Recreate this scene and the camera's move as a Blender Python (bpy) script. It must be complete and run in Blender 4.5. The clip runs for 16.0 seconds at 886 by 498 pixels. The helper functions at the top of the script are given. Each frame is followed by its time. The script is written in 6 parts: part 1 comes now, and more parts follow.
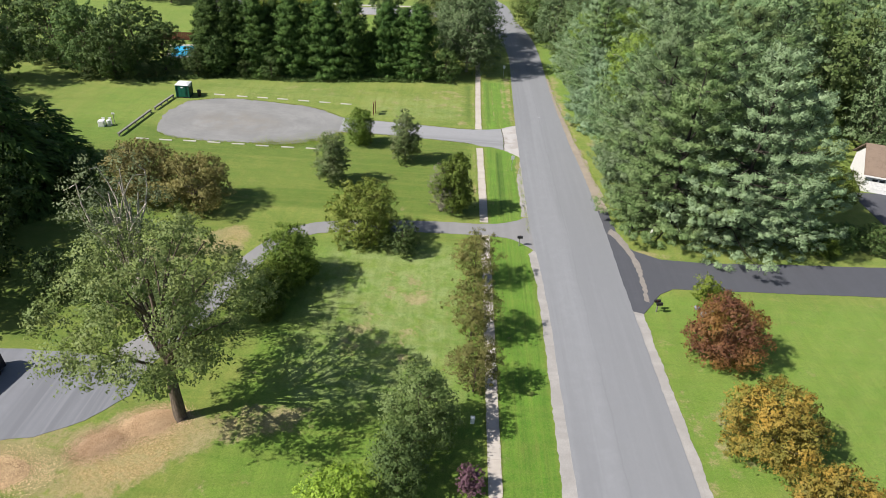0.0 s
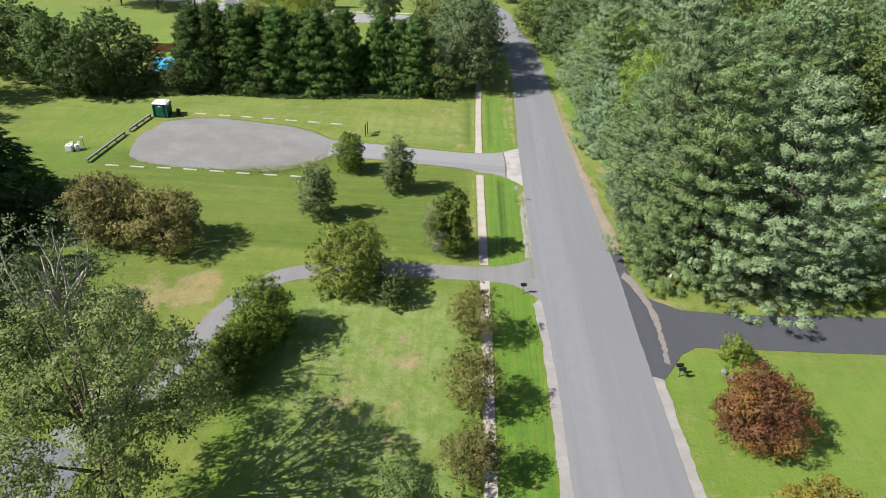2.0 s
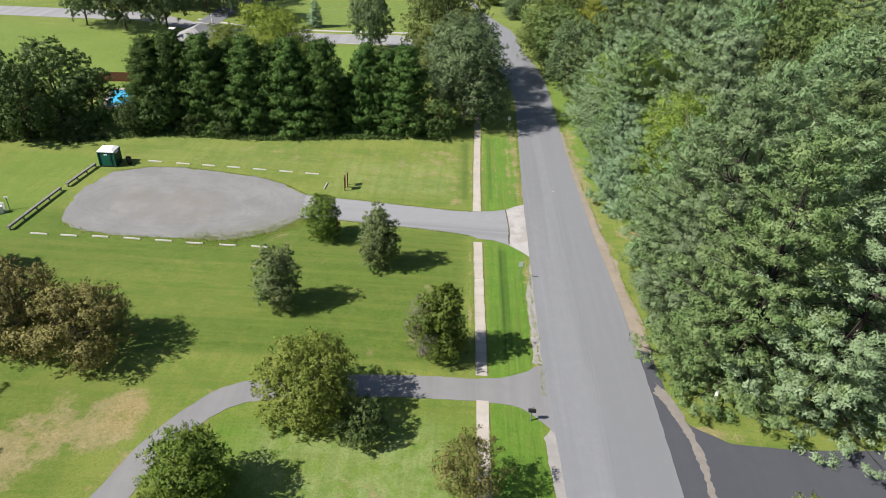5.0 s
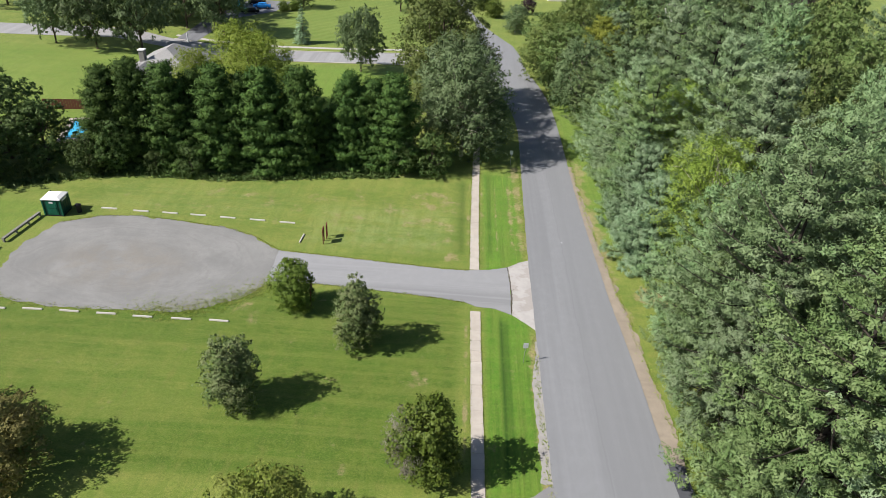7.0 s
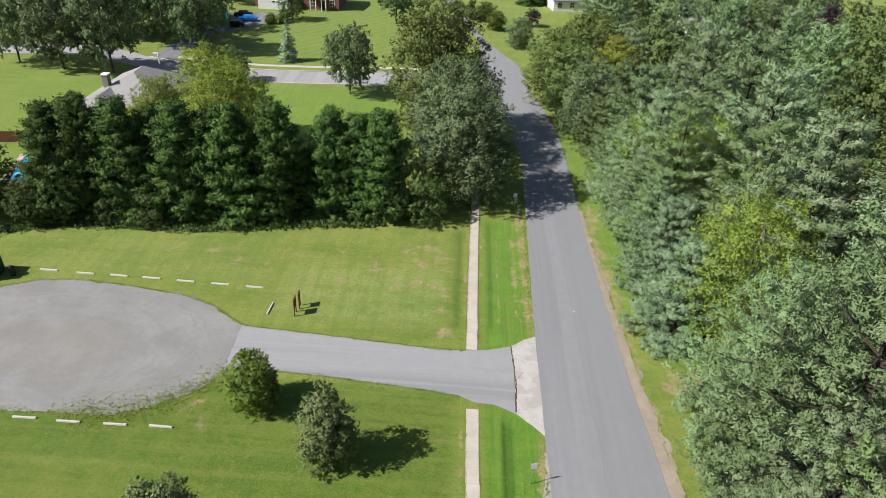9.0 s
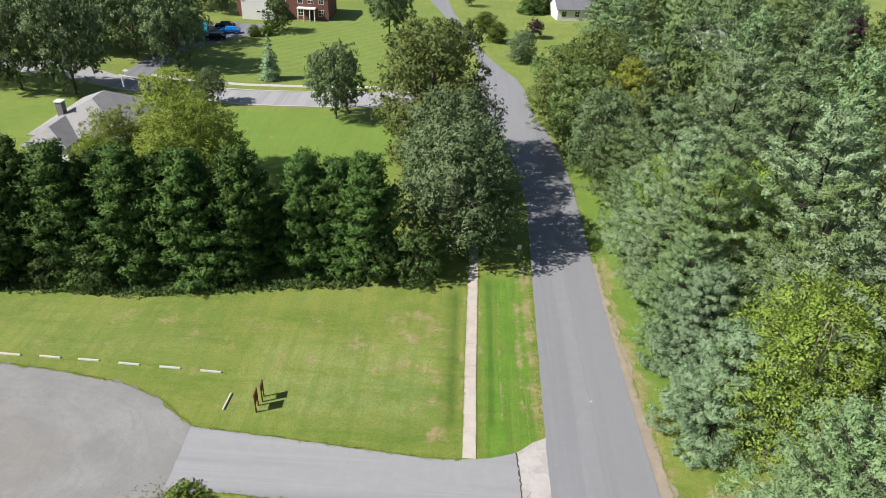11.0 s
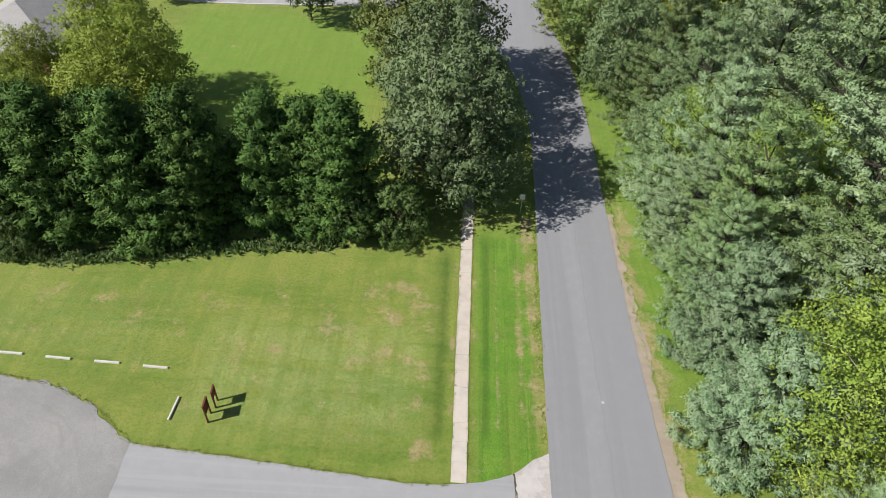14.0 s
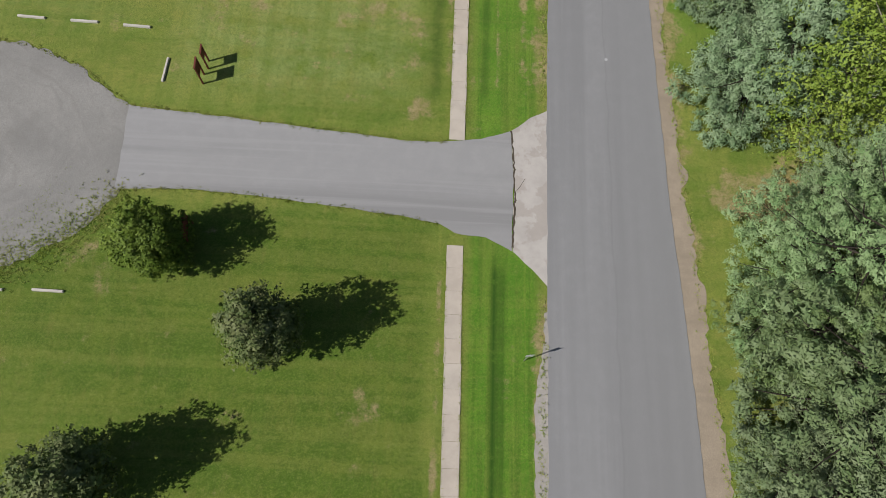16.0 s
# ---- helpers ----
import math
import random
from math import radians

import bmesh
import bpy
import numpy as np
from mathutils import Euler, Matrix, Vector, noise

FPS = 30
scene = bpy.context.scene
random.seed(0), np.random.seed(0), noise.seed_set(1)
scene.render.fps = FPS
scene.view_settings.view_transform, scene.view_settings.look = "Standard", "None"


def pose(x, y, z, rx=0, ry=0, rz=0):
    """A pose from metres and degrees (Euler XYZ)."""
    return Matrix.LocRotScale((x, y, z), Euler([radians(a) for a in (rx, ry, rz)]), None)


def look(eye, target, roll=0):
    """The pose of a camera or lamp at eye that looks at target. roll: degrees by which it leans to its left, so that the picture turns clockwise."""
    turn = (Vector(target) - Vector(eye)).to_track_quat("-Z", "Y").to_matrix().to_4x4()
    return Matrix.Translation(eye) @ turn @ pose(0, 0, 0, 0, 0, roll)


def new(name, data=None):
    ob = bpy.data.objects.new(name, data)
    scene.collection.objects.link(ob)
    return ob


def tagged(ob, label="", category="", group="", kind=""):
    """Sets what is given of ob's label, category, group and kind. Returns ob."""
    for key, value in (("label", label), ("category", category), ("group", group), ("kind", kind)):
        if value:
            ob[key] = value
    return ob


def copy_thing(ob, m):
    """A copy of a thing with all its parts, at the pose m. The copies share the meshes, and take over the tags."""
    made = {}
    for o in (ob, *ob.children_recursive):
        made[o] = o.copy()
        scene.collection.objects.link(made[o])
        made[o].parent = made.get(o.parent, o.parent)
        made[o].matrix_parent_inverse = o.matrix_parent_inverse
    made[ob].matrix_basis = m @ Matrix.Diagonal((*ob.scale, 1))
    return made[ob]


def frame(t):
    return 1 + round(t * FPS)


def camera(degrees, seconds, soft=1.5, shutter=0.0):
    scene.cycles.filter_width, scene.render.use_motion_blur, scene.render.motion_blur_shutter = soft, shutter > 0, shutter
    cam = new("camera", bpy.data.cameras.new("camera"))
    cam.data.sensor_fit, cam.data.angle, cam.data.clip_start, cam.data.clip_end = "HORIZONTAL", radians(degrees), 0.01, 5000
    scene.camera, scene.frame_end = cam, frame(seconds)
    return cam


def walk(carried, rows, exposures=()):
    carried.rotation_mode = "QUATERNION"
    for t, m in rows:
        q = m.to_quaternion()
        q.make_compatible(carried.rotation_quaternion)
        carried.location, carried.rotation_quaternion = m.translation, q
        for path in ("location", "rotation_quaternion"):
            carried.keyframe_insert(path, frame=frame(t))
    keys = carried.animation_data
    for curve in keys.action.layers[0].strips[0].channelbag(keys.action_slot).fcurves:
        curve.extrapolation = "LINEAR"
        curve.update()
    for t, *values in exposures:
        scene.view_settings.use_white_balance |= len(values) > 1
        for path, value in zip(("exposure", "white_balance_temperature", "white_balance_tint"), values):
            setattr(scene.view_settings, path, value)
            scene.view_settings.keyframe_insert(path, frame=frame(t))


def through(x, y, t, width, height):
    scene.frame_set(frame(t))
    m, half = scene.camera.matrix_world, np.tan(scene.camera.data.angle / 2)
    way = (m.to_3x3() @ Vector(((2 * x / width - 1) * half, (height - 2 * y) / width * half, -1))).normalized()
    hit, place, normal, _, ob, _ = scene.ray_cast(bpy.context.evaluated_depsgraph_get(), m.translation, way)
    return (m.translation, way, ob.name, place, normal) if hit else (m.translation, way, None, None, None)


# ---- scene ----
cam = camera(68.41, 16.0, 0.65)
EXPOSURES = [(0.0, 0.70, 6340, 13), (3.5, 0.70, 6340, 13), (6.0, 0.60, 6340, 13), (9.0, 0.60, 6340, 13), (11.5, 0.70, 6340, 13), (13.2, 0.74, 6340, 13), (14.5, 0.46, 6400, 13), (16.0, 0.06, 6480, 13)]
PATH = [  # seconds, x, y, z, yaw, pitch, roll
    (0.0, -0.0, 0.0, 40.3, 2.0, -32.424, -3.152),
    (0.5, 0.108, 2.129, 40.327, 2.089, -32.46, -3.134),
    (1.0, 0.226, 4.413, 40.382, 2.16, -32.483, -3.147),
    (1.5, 0.333, 6.917, 40.455, 2.211, -32.524, -3.162),
    (2.0, 0.417, 9.51, 40.518, 2.21, -32.557, -3.142),
    (2.5, 0.504, 12.21, 40.565, 2.241, -32.557, -3.149),
    (3.0, 0.624, 14.985, 40.608, 2.258, -32.534, -3.121),
    (3.5, 0.749, 17.813, 40.622, 2.318, -32.49, -3.084),
    (6.0, 1.249, 33.312, 40.725, 2.405, -32.336, -3.006),
    (6.5, 1.395, 36.611, 40.747, 2.439, -32.295, -2.936),
    (7.0, 1.537, 40.0, 40.746, 2.474, -32.261, -2.921),
    (7.5, 1.639, 43.445, 40.756, 2.537, -32.269, -2.904),
    (8.0, 1.73, 46.865, 40.808, 2.564, -32.248, -2.896),
    (8.5, 1.84, 50.197, 40.894, 2.595, -32.23, -2.845),
    (9.0, 1.951, 53.39, 40.933, 2.639, -32.276, -2.806),
    (11.5, 2.055, 69.52, 40.966, 2.568, -32.395, -2.814),
    (12.0, 2.124, 72.583, 40.994, 2.572, -32.426, -2.826),
    (12.5, 2.201, 75.384, 40.999, 2.584, -32.447, -2.818),
    (13.0, 2.305, 77.626, 40.98, 2.589, -32.414, -2.83),
    (13.5, 2.369, 78.911, 40.847, 2.611, -35.536, -2.904),
    (14.0, 2.409, 79.533, 40.755, 2.562, -42.971, -2.849),
    (14.5, 2.448, 79.652, 40.615, 2.495, -50.448, -2.823),
    (15.0, 2.473, 79.643, 40.434, 2.352, -57.951, -2.773),
    (15.5, 2.512, 79.661, 40.206, 2.222, -65.451, -2.673),
    (16.0, 2.609, 79.739, 39.901, 2.14, -71.911, -2.495),
]
walk(cam, [(t, pose(x, y, z, 90 + pitch, roll, yaw)) for t, x, y, z, yaw, pitch, roll in PATH], EXPOSURES)

# ---- world and sun ----
SUN_AZ, SUN_EL = 248.0, 44.0  # where the sun stands, degrees clockwise from +y
world = bpy.data.worlds.new("sky")
scene.world = world
world.use_nodes = True
wn = world.node_tree.nodes
sky = wn.new("ShaderNodeTexSky")
sky.sky_type, sky.sun_disc = "NISHITA", False
sky.sun_elevation, sky.sun_rotation = radians(SUN_EL), radians(SUN_AZ)
wn["Background"].inputs[1].default_value = 0.062
world.node_tree.links.new(sky.outputs[0], wn["Background"].inputs[0])
sun_lamp = bpy.data.lights.new("sun", "SUN")
sun_lamp.energy, sun_lamp.angle, sun_lamp.color = 4.9, radians(0.53), (1.0, 0.95, 0.87)
a, e = radians(SUN_AZ), radians(SUN_EL)
sun = new("sun", sun_lamp)
sun.matrix_world = look((0, 0, 80), (-math.sin(a) * math.cos(e), -math.cos(a) * math.cos(e), 80 - math.sin(e)))
scene.view_settings.exposure = 0.0

# ---- materials ----


class Nodes:
    """A material with a principled shader and short ways to add nodes."""

    def __init__(self, name, rough=0.8, metal=0.0, spec=0.3):
        self.mat = bpy.data.materials.new(name)
        self.mat.use_nodes = True
        self.tree = self.mat.node_tree
        self.bsdf = self.tree.nodes["Principled BSDF"]
        self.out = self.tree.nodes["Material Output"]
        self.set(self.bsdf, "Roughness", rough)
        self.set(self.bsdf, "Metallic", metal)
        self.set(self.bsdf, "Specular IOR Level", spec)

    def set(self, node, key, value):
        if isinstance(value, bpy.types.NodeSocket):
            self.tree.links.new(value, node.inputs[key])
        elif isinstance(value, tuple) and len(value) == 3 and node.inputs[key].type == "RGBA":
            node.inputs[key].default_value = (*value, 1)
        else:
            node.inputs[key].default_value = value

    def node(self, kind, **inputs):
        n = self.tree.nodes.new(kind)
        for k, v in inputs.items():
            self.set(n, k, v)
        return n

    def place(self):
        return self.node("ShaderNodeNewGeometry").outputs["Position"]

    def local(self):
        return self.node("ShaderNodeTexCoord").outputs["Object"]

    def noise(self, vec, scale, detail=4.0, rough=0.55):
        n = self.node("ShaderNodeTexNoise", Vector=vec, Scale=scale, Detail=detail, Roughness=rough)
        return n.outputs["Fac"]

    def stretch(self, vec, sx, sy, sz, turn=0.0):
        n = self.node("ShaderNodeMapping", Vector=vec)
        n.inputs["Scale"].default_value = (sx, sy, sz)
        n.inputs["Rotation"].default_value = (0, 0, radians(turn))
        return n.outputs[0]

    def ramp(self, fac, lo, hi):
        n = self.node("ShaderNodeMapRange", Value=fac)
        n.inputs["From Min"].default_value, n.inputs["From Max"].default_value = lo, hi
        n.interpolation_type = "SMOOTHSTEP"
        return n.outputs[0]

    def math(self, op, a, b):
        n = self.tree.nodes.new("ShaderNodeMath")
        n.operation = op
        for i, v in enumerate((a, b)):
            if isinstance(v, bpy.types.NodeSocket):
                self.tree.links.new(v, n.inputs[i])
            else:
                n.inputs[i].default_value = v
        return n.outputs[0]

    def mix(self, fac, a, b, blend="MIX"):
        n = self.tree.nodes.new("ShaderNodeMix")
        n.data_type, n.blend_type = "RGBA", blend
        for i, v in ((0, fac), (6, a), (7, b)):
            if isinstance(v, bpy.types.NodeSocket):
                self.tree.links.new(v, n.inputs[i])
            elif isinstance(v, tuple):
                n.inputs[i].default_value = (*v, 1)
            else:
                n.inputs[i].default_value = v
        return n.outputs[2]

    def attribute(self, name):
        n = self.tree.nodes.new("ShaderNodeAttribute")
        n.attribute_name = name
        return n.outputs["Fac"]

    def island(self):
        return self.node("ShaderNodeNewGeometry").outputs["Random Per Island"]

    def chance(self):
        return self.node("ShaderNodeObjectInfo").outputs["Random"]

    def bump(self, height, strength, distance):
        n = self.node("ShaderNodeBump", Height=height, Strength=strength, Distance=distance)
        self.set(self.bsdf, "Normal", n.outputs[0])

    def colour(self, c):
        self.set(self.bsdf, "Base Color", c)
        return self.mat


def plain(name, c, rough=0.6, metal=0.0, spread=0.12, scale=6.0):
    """Paint, plastic or metal with slight grime at two scales."""
    m = Nodes(name, rough, metal)
    p = m.local()
    d = tuple(v * (1 - 2 * spread) for v in c)
    col = m.mix(m.ramp(m.noise(p, scale), 0.35, 0.7), c, d)
    col = m.mix(m.math("MULTIPLY", m.noise(p, scale * 9), 0.25), col, d)
    m.bump(m.noise(p, scale * 20), 0.1, 0.01)
    return m.colour(col)


def lawn_material():
    m = Nodes("lawn", 0.9, spec=0.15)
    p = m.place()
    fine = m.noise(p, 7.0, 6.0, 0.8)
    blade = m.noise(p, 26.0, 4.0, 0.8)
    tuft = m.noise(p, 2.2, 5.0, 0.75)
    mid = m.noise(p, 0.55, 5.0, 0.6)
    wide = m.noise(p, 0.07, 3.0, 0.5)
    col = m.mix(m.ramp(m.noise(p, 0.11, 5.0, 0.6), 0.40, 0.60), (0.108, 0.172, 0.022), (0.178, 0.226, 0.040))
    col = m.mix(m.ramp(mid, 0.40, 0.75), col, (0.225, 0.240, 0.052))
    lush = m.attribute("lush")
    col = m.mix(lush, col, m.mix(m.ramp(mid, 0.3, 0.75), (0.052, 0.182, 0.008), (0.104, 0.252, 0.016)))
    swale = m.noise(m.stretch(p, 2.1, 0.06, 1, 1), 1.0, 4.0, 0.6)
    col = m.mix(m.math("MULTIPLY", m.math("MULTIPLY", m.ramp(swale, 0.48, 0.62), lush), 0.6), col, (0.165, 0.255, 0.032))
    trough = m.noise(m.stretch(p, 3.2, 0.05, 1, -1), 1.0, 4.0, 0.6)
    col = m.mix(m.math("MULTIPLY", m.math("MULTIPLY", m.ramp(trough, 0.52, 0.62), lush), 0.6), col, (0.045, 0.120, 0.008))
    pale = m.attribute("pale")
    col = m.mix(m.math("MULTIPLY", pale, m.ramp(m.noise(p, 0.7, 6.0, 0.65), 0.30, 0.62)), col, (0.265, 0.325, 0.125))
    deep = m.attribute("deep")
    col = m.mix(deep, col, m.mix(m.ramp(mid, 0.35, 0.7), (0.050, 0.104, 0.007), (0.092, 0.140, 0.014)))
    bright = m.attribute("bright")
    col = m.mix(bright, col, m.mix(mid, (0.102, 0.222, 0.018), (0.138, 0.248, 0.028)))
    rest = m.math("SUBTRACT", 1.0, m.math("MAXIMUM", m.math("MULTIPLY", bright, 0.75), m.math("MULTIPLY", lush, 0.6)))
    # mowing passes
    bands = m.noise(m.stretch(p, 0.06, 0.42, 1, -6), 1.0, 6.0, 0.65)
    col = m.mix(m.math("MULTIPLY", m.math("MULTIPLY", m.ramp(bands, 0.50, 0.64), 0.50), rest), col, (0.072, 0.138, 0.012))
    col = m.mix(m.math("MULTIPLY", m.math("MULTIPLY", m.ramp(bands, 0.46, 0.34), 0.30), rest), col, (0.250, 0.262, 0.060))
    rows = m.noise(m.stretch(p, 0.05, 1.15, 1, 4), 1.0, 2.0, 0.5)
    col = m.mix(m.math("MULTIPLY", m.math("MULTIPLY", m.ramp(rows, 0.45, 0.62), 0.26), rest), col, (0.230, 0.225, 0.055))
    cross = m.noise(m.stretch(p, 1.0, 0.05, 1, -3), 1.3, 2.0, 0.5)
    col = m.mix(m.math("MULTIPLY", m.ramp(cross, 0.48, 0.60), 0.28), col, (0.085, 0.150, 0.016))
    stripe = m.node("ShaderNodeTexWave", Vector=m.stretch(p, 1, 1, 1, 38), Scale=0.13, Distortion=0.6)
    col = m.mix(m.math("MULTIPLY", stripe.outputs["Fac"], m.attribute("mown")), col, (0.215, 0.285, 0.070))
    col = m.mix(m.math("MULTIPLY", m.math("MULTIPLY", m.ramp(tuft, 0.45, 0.75), 0.28), rest), col, (0.220, 0.235, 0.075))
    # dry grass and bare earth
    dry = m.attribute("dry")
    cut = m.ramp(m.math("ADD", dry, m.math("MULTIPLY", m.math("ADD", m.math("MULTIPLY", m.math("SUBTRACT", m.noise(p, 0.42, 5.0, 0.6), 0.5), 1.5), m.math("SUBTRACT", m.noise(p, 2.3, 8.0, 0.8), 0.5)), 2.0)), 0.40, 0.95)
    straw = m.mix(m.ramp(fine, 0.35, 0.7), (0.370, 0.275, 0.160), (0.225, 0.165, 0.090))
    straw = m.mix(m.ramp(m.noise(p, 0.8, 6.0, 0.7), 0.46, 0.60), straw, (0.400, 0.290, 0.180))
    col = m.mix(m.math("MULTIPLY", cut, 0.78), col, straw)
    earth = m.attribute("earth")
    cut2 = m.ramp(m.math("ADD", earth, m.math("MULTIPLY", m.math("SUBTRACT", m.noise(p, 0.9, 8.0, 0.75), 0.5), 2.2)), 0.35, 0.85)
    chips = m.mix(m.ramp(m.noise(p, 6.0, 7.0, 0.85), 0.42, 0.58), (0.235, 0.145, 0.066), (0.520, 0.355, 0.190))
    chips = m.mix(m.math("MULTIPLY", m.ramp(m.noise(p, 0.9, 6.0, 0.7), 0.45, 0.6), 0.6), chips, (0.330, 0.270, 0.140))
    col = m.mix(cut2, col, chips)
    worn = m.math("MULTIPLY", m.ramp(m.noise(m.stretch(p, 1.6, 0.5, 1), 0.55, 7.0, 0.75), 0.52, 0.70), 0.34)
    col = m.mix(worn, col, (0.180, 0.150, 0.046))
    # grain of the blades
    col = m.mix(m.math("MULTIPLY", m.ramp(fine, 0.46, 0.62), 0.30), col, (0.270, 0.320, 0.080))
    col = m.mix(m.math("MULTIPLY", m.ramp(m.noise(p, 4.0, 7.0, 0.85), 0.49, 0.62), 0.50), col, (0.045, 0.085, 0.010))
    col = m.mix(m.math("MULTIPLY", m.ramp(blade, 0.44, 0.58), 0.55), col, (0.036, 0.070, 0.010))
    # dark green ditch bands on flat ground, their shade put into the colour
    col = m.mix(m.math("MULTIPLY", m.attribute("ditch_shade"), m.ramp(m.noise(p, 1.7, 5.0, 0.7), 0.15, 0.50)), col, (0.022, 0.066, 0.006))
    m.set(m.bsdf, "Sheen Weight", 0.34)
    m.set(m.bsdf, "Sheen Roughness", 0.5)
    m.set(m.bsdf, "Sheen Tint", (0.58, 0.66, 0.28))
    m.bump(m.math("ADD", fine, blade), 0.5, 0.05)
    return m.colour(col)


def asphalt(name, c, streak=0.25, cross=False, seam=0.0):
    m = Nodes(name, 0.85, spec=0.3)
    p = m.place()
    lanes = m.noise(m.stretch(p, 0.02 if cross else 0.55, 0.55 if cross else 0.02, 1, 1.5), 1.0, 3.0)
    fine_lanes = m.noise(m.stretch(p, 0.05 if cross else 2.2, 2.2 if cross else 0.05, 1, 1.5), 1.0, 4.0)
    blot = m.noise(p, 0.9, 6.0, 0.7)
    grit = m.noise(p, 30.0, 4.0, 0.85)
    dark, pale = tuple(v * 0.80 for v in c), tuple(v * 1.16 for v in c)
    col = m.mix(m.math("MULTIPLY", m.ramp(blot, 0.40, 0.70), 0.45), c, pale)
    col = m.mix(m.math("MULTIPLY", m.ramp(lanes, 0.4, 0.66), streak * 3), col, dark)
    col = m.mix(m.math("MULTIPLY", m.ramp(fine_lanes, 0.50, 0.66), streak * 1.6), col, pale)
    if seam:
        # the two halves of the road were laid apart: the eastern one is darker, with a thin joint between
        x = m.math("ADD", m.node("ShaderNodeSeparateXYZ", Vector=p).outputs[0], m.math("MULTIPLY", m.noise(p, 0.22, 3.0), 0.7))
        col = m.mix(m.math("MULTIPLY", m.ramp(x, seam - 0.3, seam + 0.5), 0.45), col, tuple(v * 0.88 for v in c))
        line = m.ramp(m.math("ABSOLUTE", m.math("SUBTRACT", x, seam), 0.0), 0.10, 0.02)
        col = m.mix(m.math("MULTIPLY", line, 0.22), col, tuple(v * 0.66 for v in c))
    col = m.mix(m.math("MULTIPLY", m.ramp(grit, 0.35, 0.7), 0.35), col, tuple(v * 0.62 for v in c))
    spots = m.node("ShaderNodeTexVoronoi", Vector=p, Scale=0.22)
    col = m.mix(m.ramp(spots.outputs["Distance"], 0.035, 0.015), col, tuple(v * 1.6 for v in c))
    m.bump(grit, 0.4, 0.01)
    return m.colour(col)


def gravel(name, c, wide=0.25):
    m = Nodes(name, 0.95, spec=0.2)
    p = m.place()
    stones = m.node("ShaderNodeTexVoronoi", Vector=p, Scale=16.0)
    blot = m.noise(p, wide, 6.0, 0.65)
    tracks = m.noise(m.stretch(p, 0.12, 1.0, 1, 8), 0.9, 4.0, 0.6)
    col = m.mix(m.ramp(blot, 0.35, 0.7), c, tuple(v * 1.22 for v in c))
    col = m.mix(m.math("MULTIPLY", m.ramp(tracks, 0.5, 0.7), 0.35), col, tuple(v * 0.78 for v in c))
    col = m.mix(m.math("MULTIPLY", stones.outputs["Color"], 0.40), col, tuple(v * 0.72 for v in c))
    m.bump(stones.outputs["Distance"], 0.25, 0.02)
    return m.colour(col)


def lot_material():
    """Stone dust with curved tyre tracks and brown dirt in the middle."""
    m = Nodes("stone dust", 0.95, spec=0.2)
    p = m.place()
    away = m.tree.nodes.new("ShaderNodeVectorMath")
    away.operation = "SUBTRACT"
    m.tree.links.new(p, away.inputs[0])
    away.inputs[1].default_value = (-34.0, 97.5, 0)
    flat = m.stretch(away.outputs[0], 0.62, 1.0, 0)
    ring = m.tree.nodes.new("ShaderNodeVectorMath")
    ring.operation = "LENGTH"
    m.tree.links.new(flat, ring.inputs[0])
    lanes = m.node("ShaderNodeCombineXYZ", X=m.math("ADD", m.math("MULTIPLY", ring.outputs["Value"], 2.2), m.math("MULTIPLY", m.noise(p, 0.16, 3.0), 11.0)), Y=m.math("MULTIPLY", m.noise(p, 0.09, 2.0), 4.0))
    tracks = m.noise(lanes.outputs[0], 1.0, 3.0, 0.6)
    blot = m.noise(p, 0.22, 6.0, 0.65)
    stones = m.node("ShaderNodeTexVoronoi", Vector=p, Scale=14.0)
    col = m.mix(m.ramp(blot, 0.35, 0.7), (0.207, 0.208, 0.200), (0.262, 0.262, 0.250))
    col = m.mix(m.math("MULTIPLY", m.ramp(tracks, 0.50, 0.66), 0.26), col, (0.165, 0.158, 0.148))
    col = m.mix(m.math("MULTIPLY", m.ramp(tracks, 0.46, 0.34), 0.24), col, (0.290, 0.282, 0.268))
    middle = m.math("MULTIPLY", m.ramp(ring.outputs["Value"], 6.5, 2.0), m.ramp(m.noise(p, 0.35, 6.0, 0.7), 0.36, 0.62))
    col = m.mix(m.math("MULTIPLY", middle, 0.42), col, (0.225, 0.196, 0.150))
    col = m.mix(m.math("MULTIPLY", stones.outputs["Color"], 0.40), col, (0.150, 0.148, 0.142))
    col = m.mix(m.math("MULTIPLY", m.ramp(m.noise(p, 5.0, 7.0, 0.85), 0.52, 0.68), 0.35), col, (0.125, 0.120, 0.110))
    m.bump(stones.outputs["Distance"], 0.25, 0.02)
    return m.colour(col)


def concrete(name, c, stain=0.0):
    m = Nodes(name, 0.9, spec=0.2)
    p = m.place()
    col = m.mix(m.ramp(m.noise(p, 0.8, 6.0, 0.65), 0.35, 0.7), c, tuple(v * 0.82 for v in c))
    if stain:
        damp = m.ramp(m.noise(p, 0.55, 6.0, 0.6), 0.50, 0.56)
        col = m.mix(m.math("MULTIPLY", damp, stain), col, (c[0] * 0.62, c[1] * 0.58, c[2] * 0.54))
    col = m.mix(m.math("MULTIPLY", m.noise(p, 28.0, 4.0, 0.8), 0.4), col, tuple(v * 0.7 for v in c))
    col = m.mix(m.math("MULTIPLY", m.chance(), 0.22), col, (c[0] * 0.80, c[1] * 0.72, c[2] * 0.66))
    m.bump(m.noise(p, 40.0), 0.3, 0.008)
    return m.colour(col)


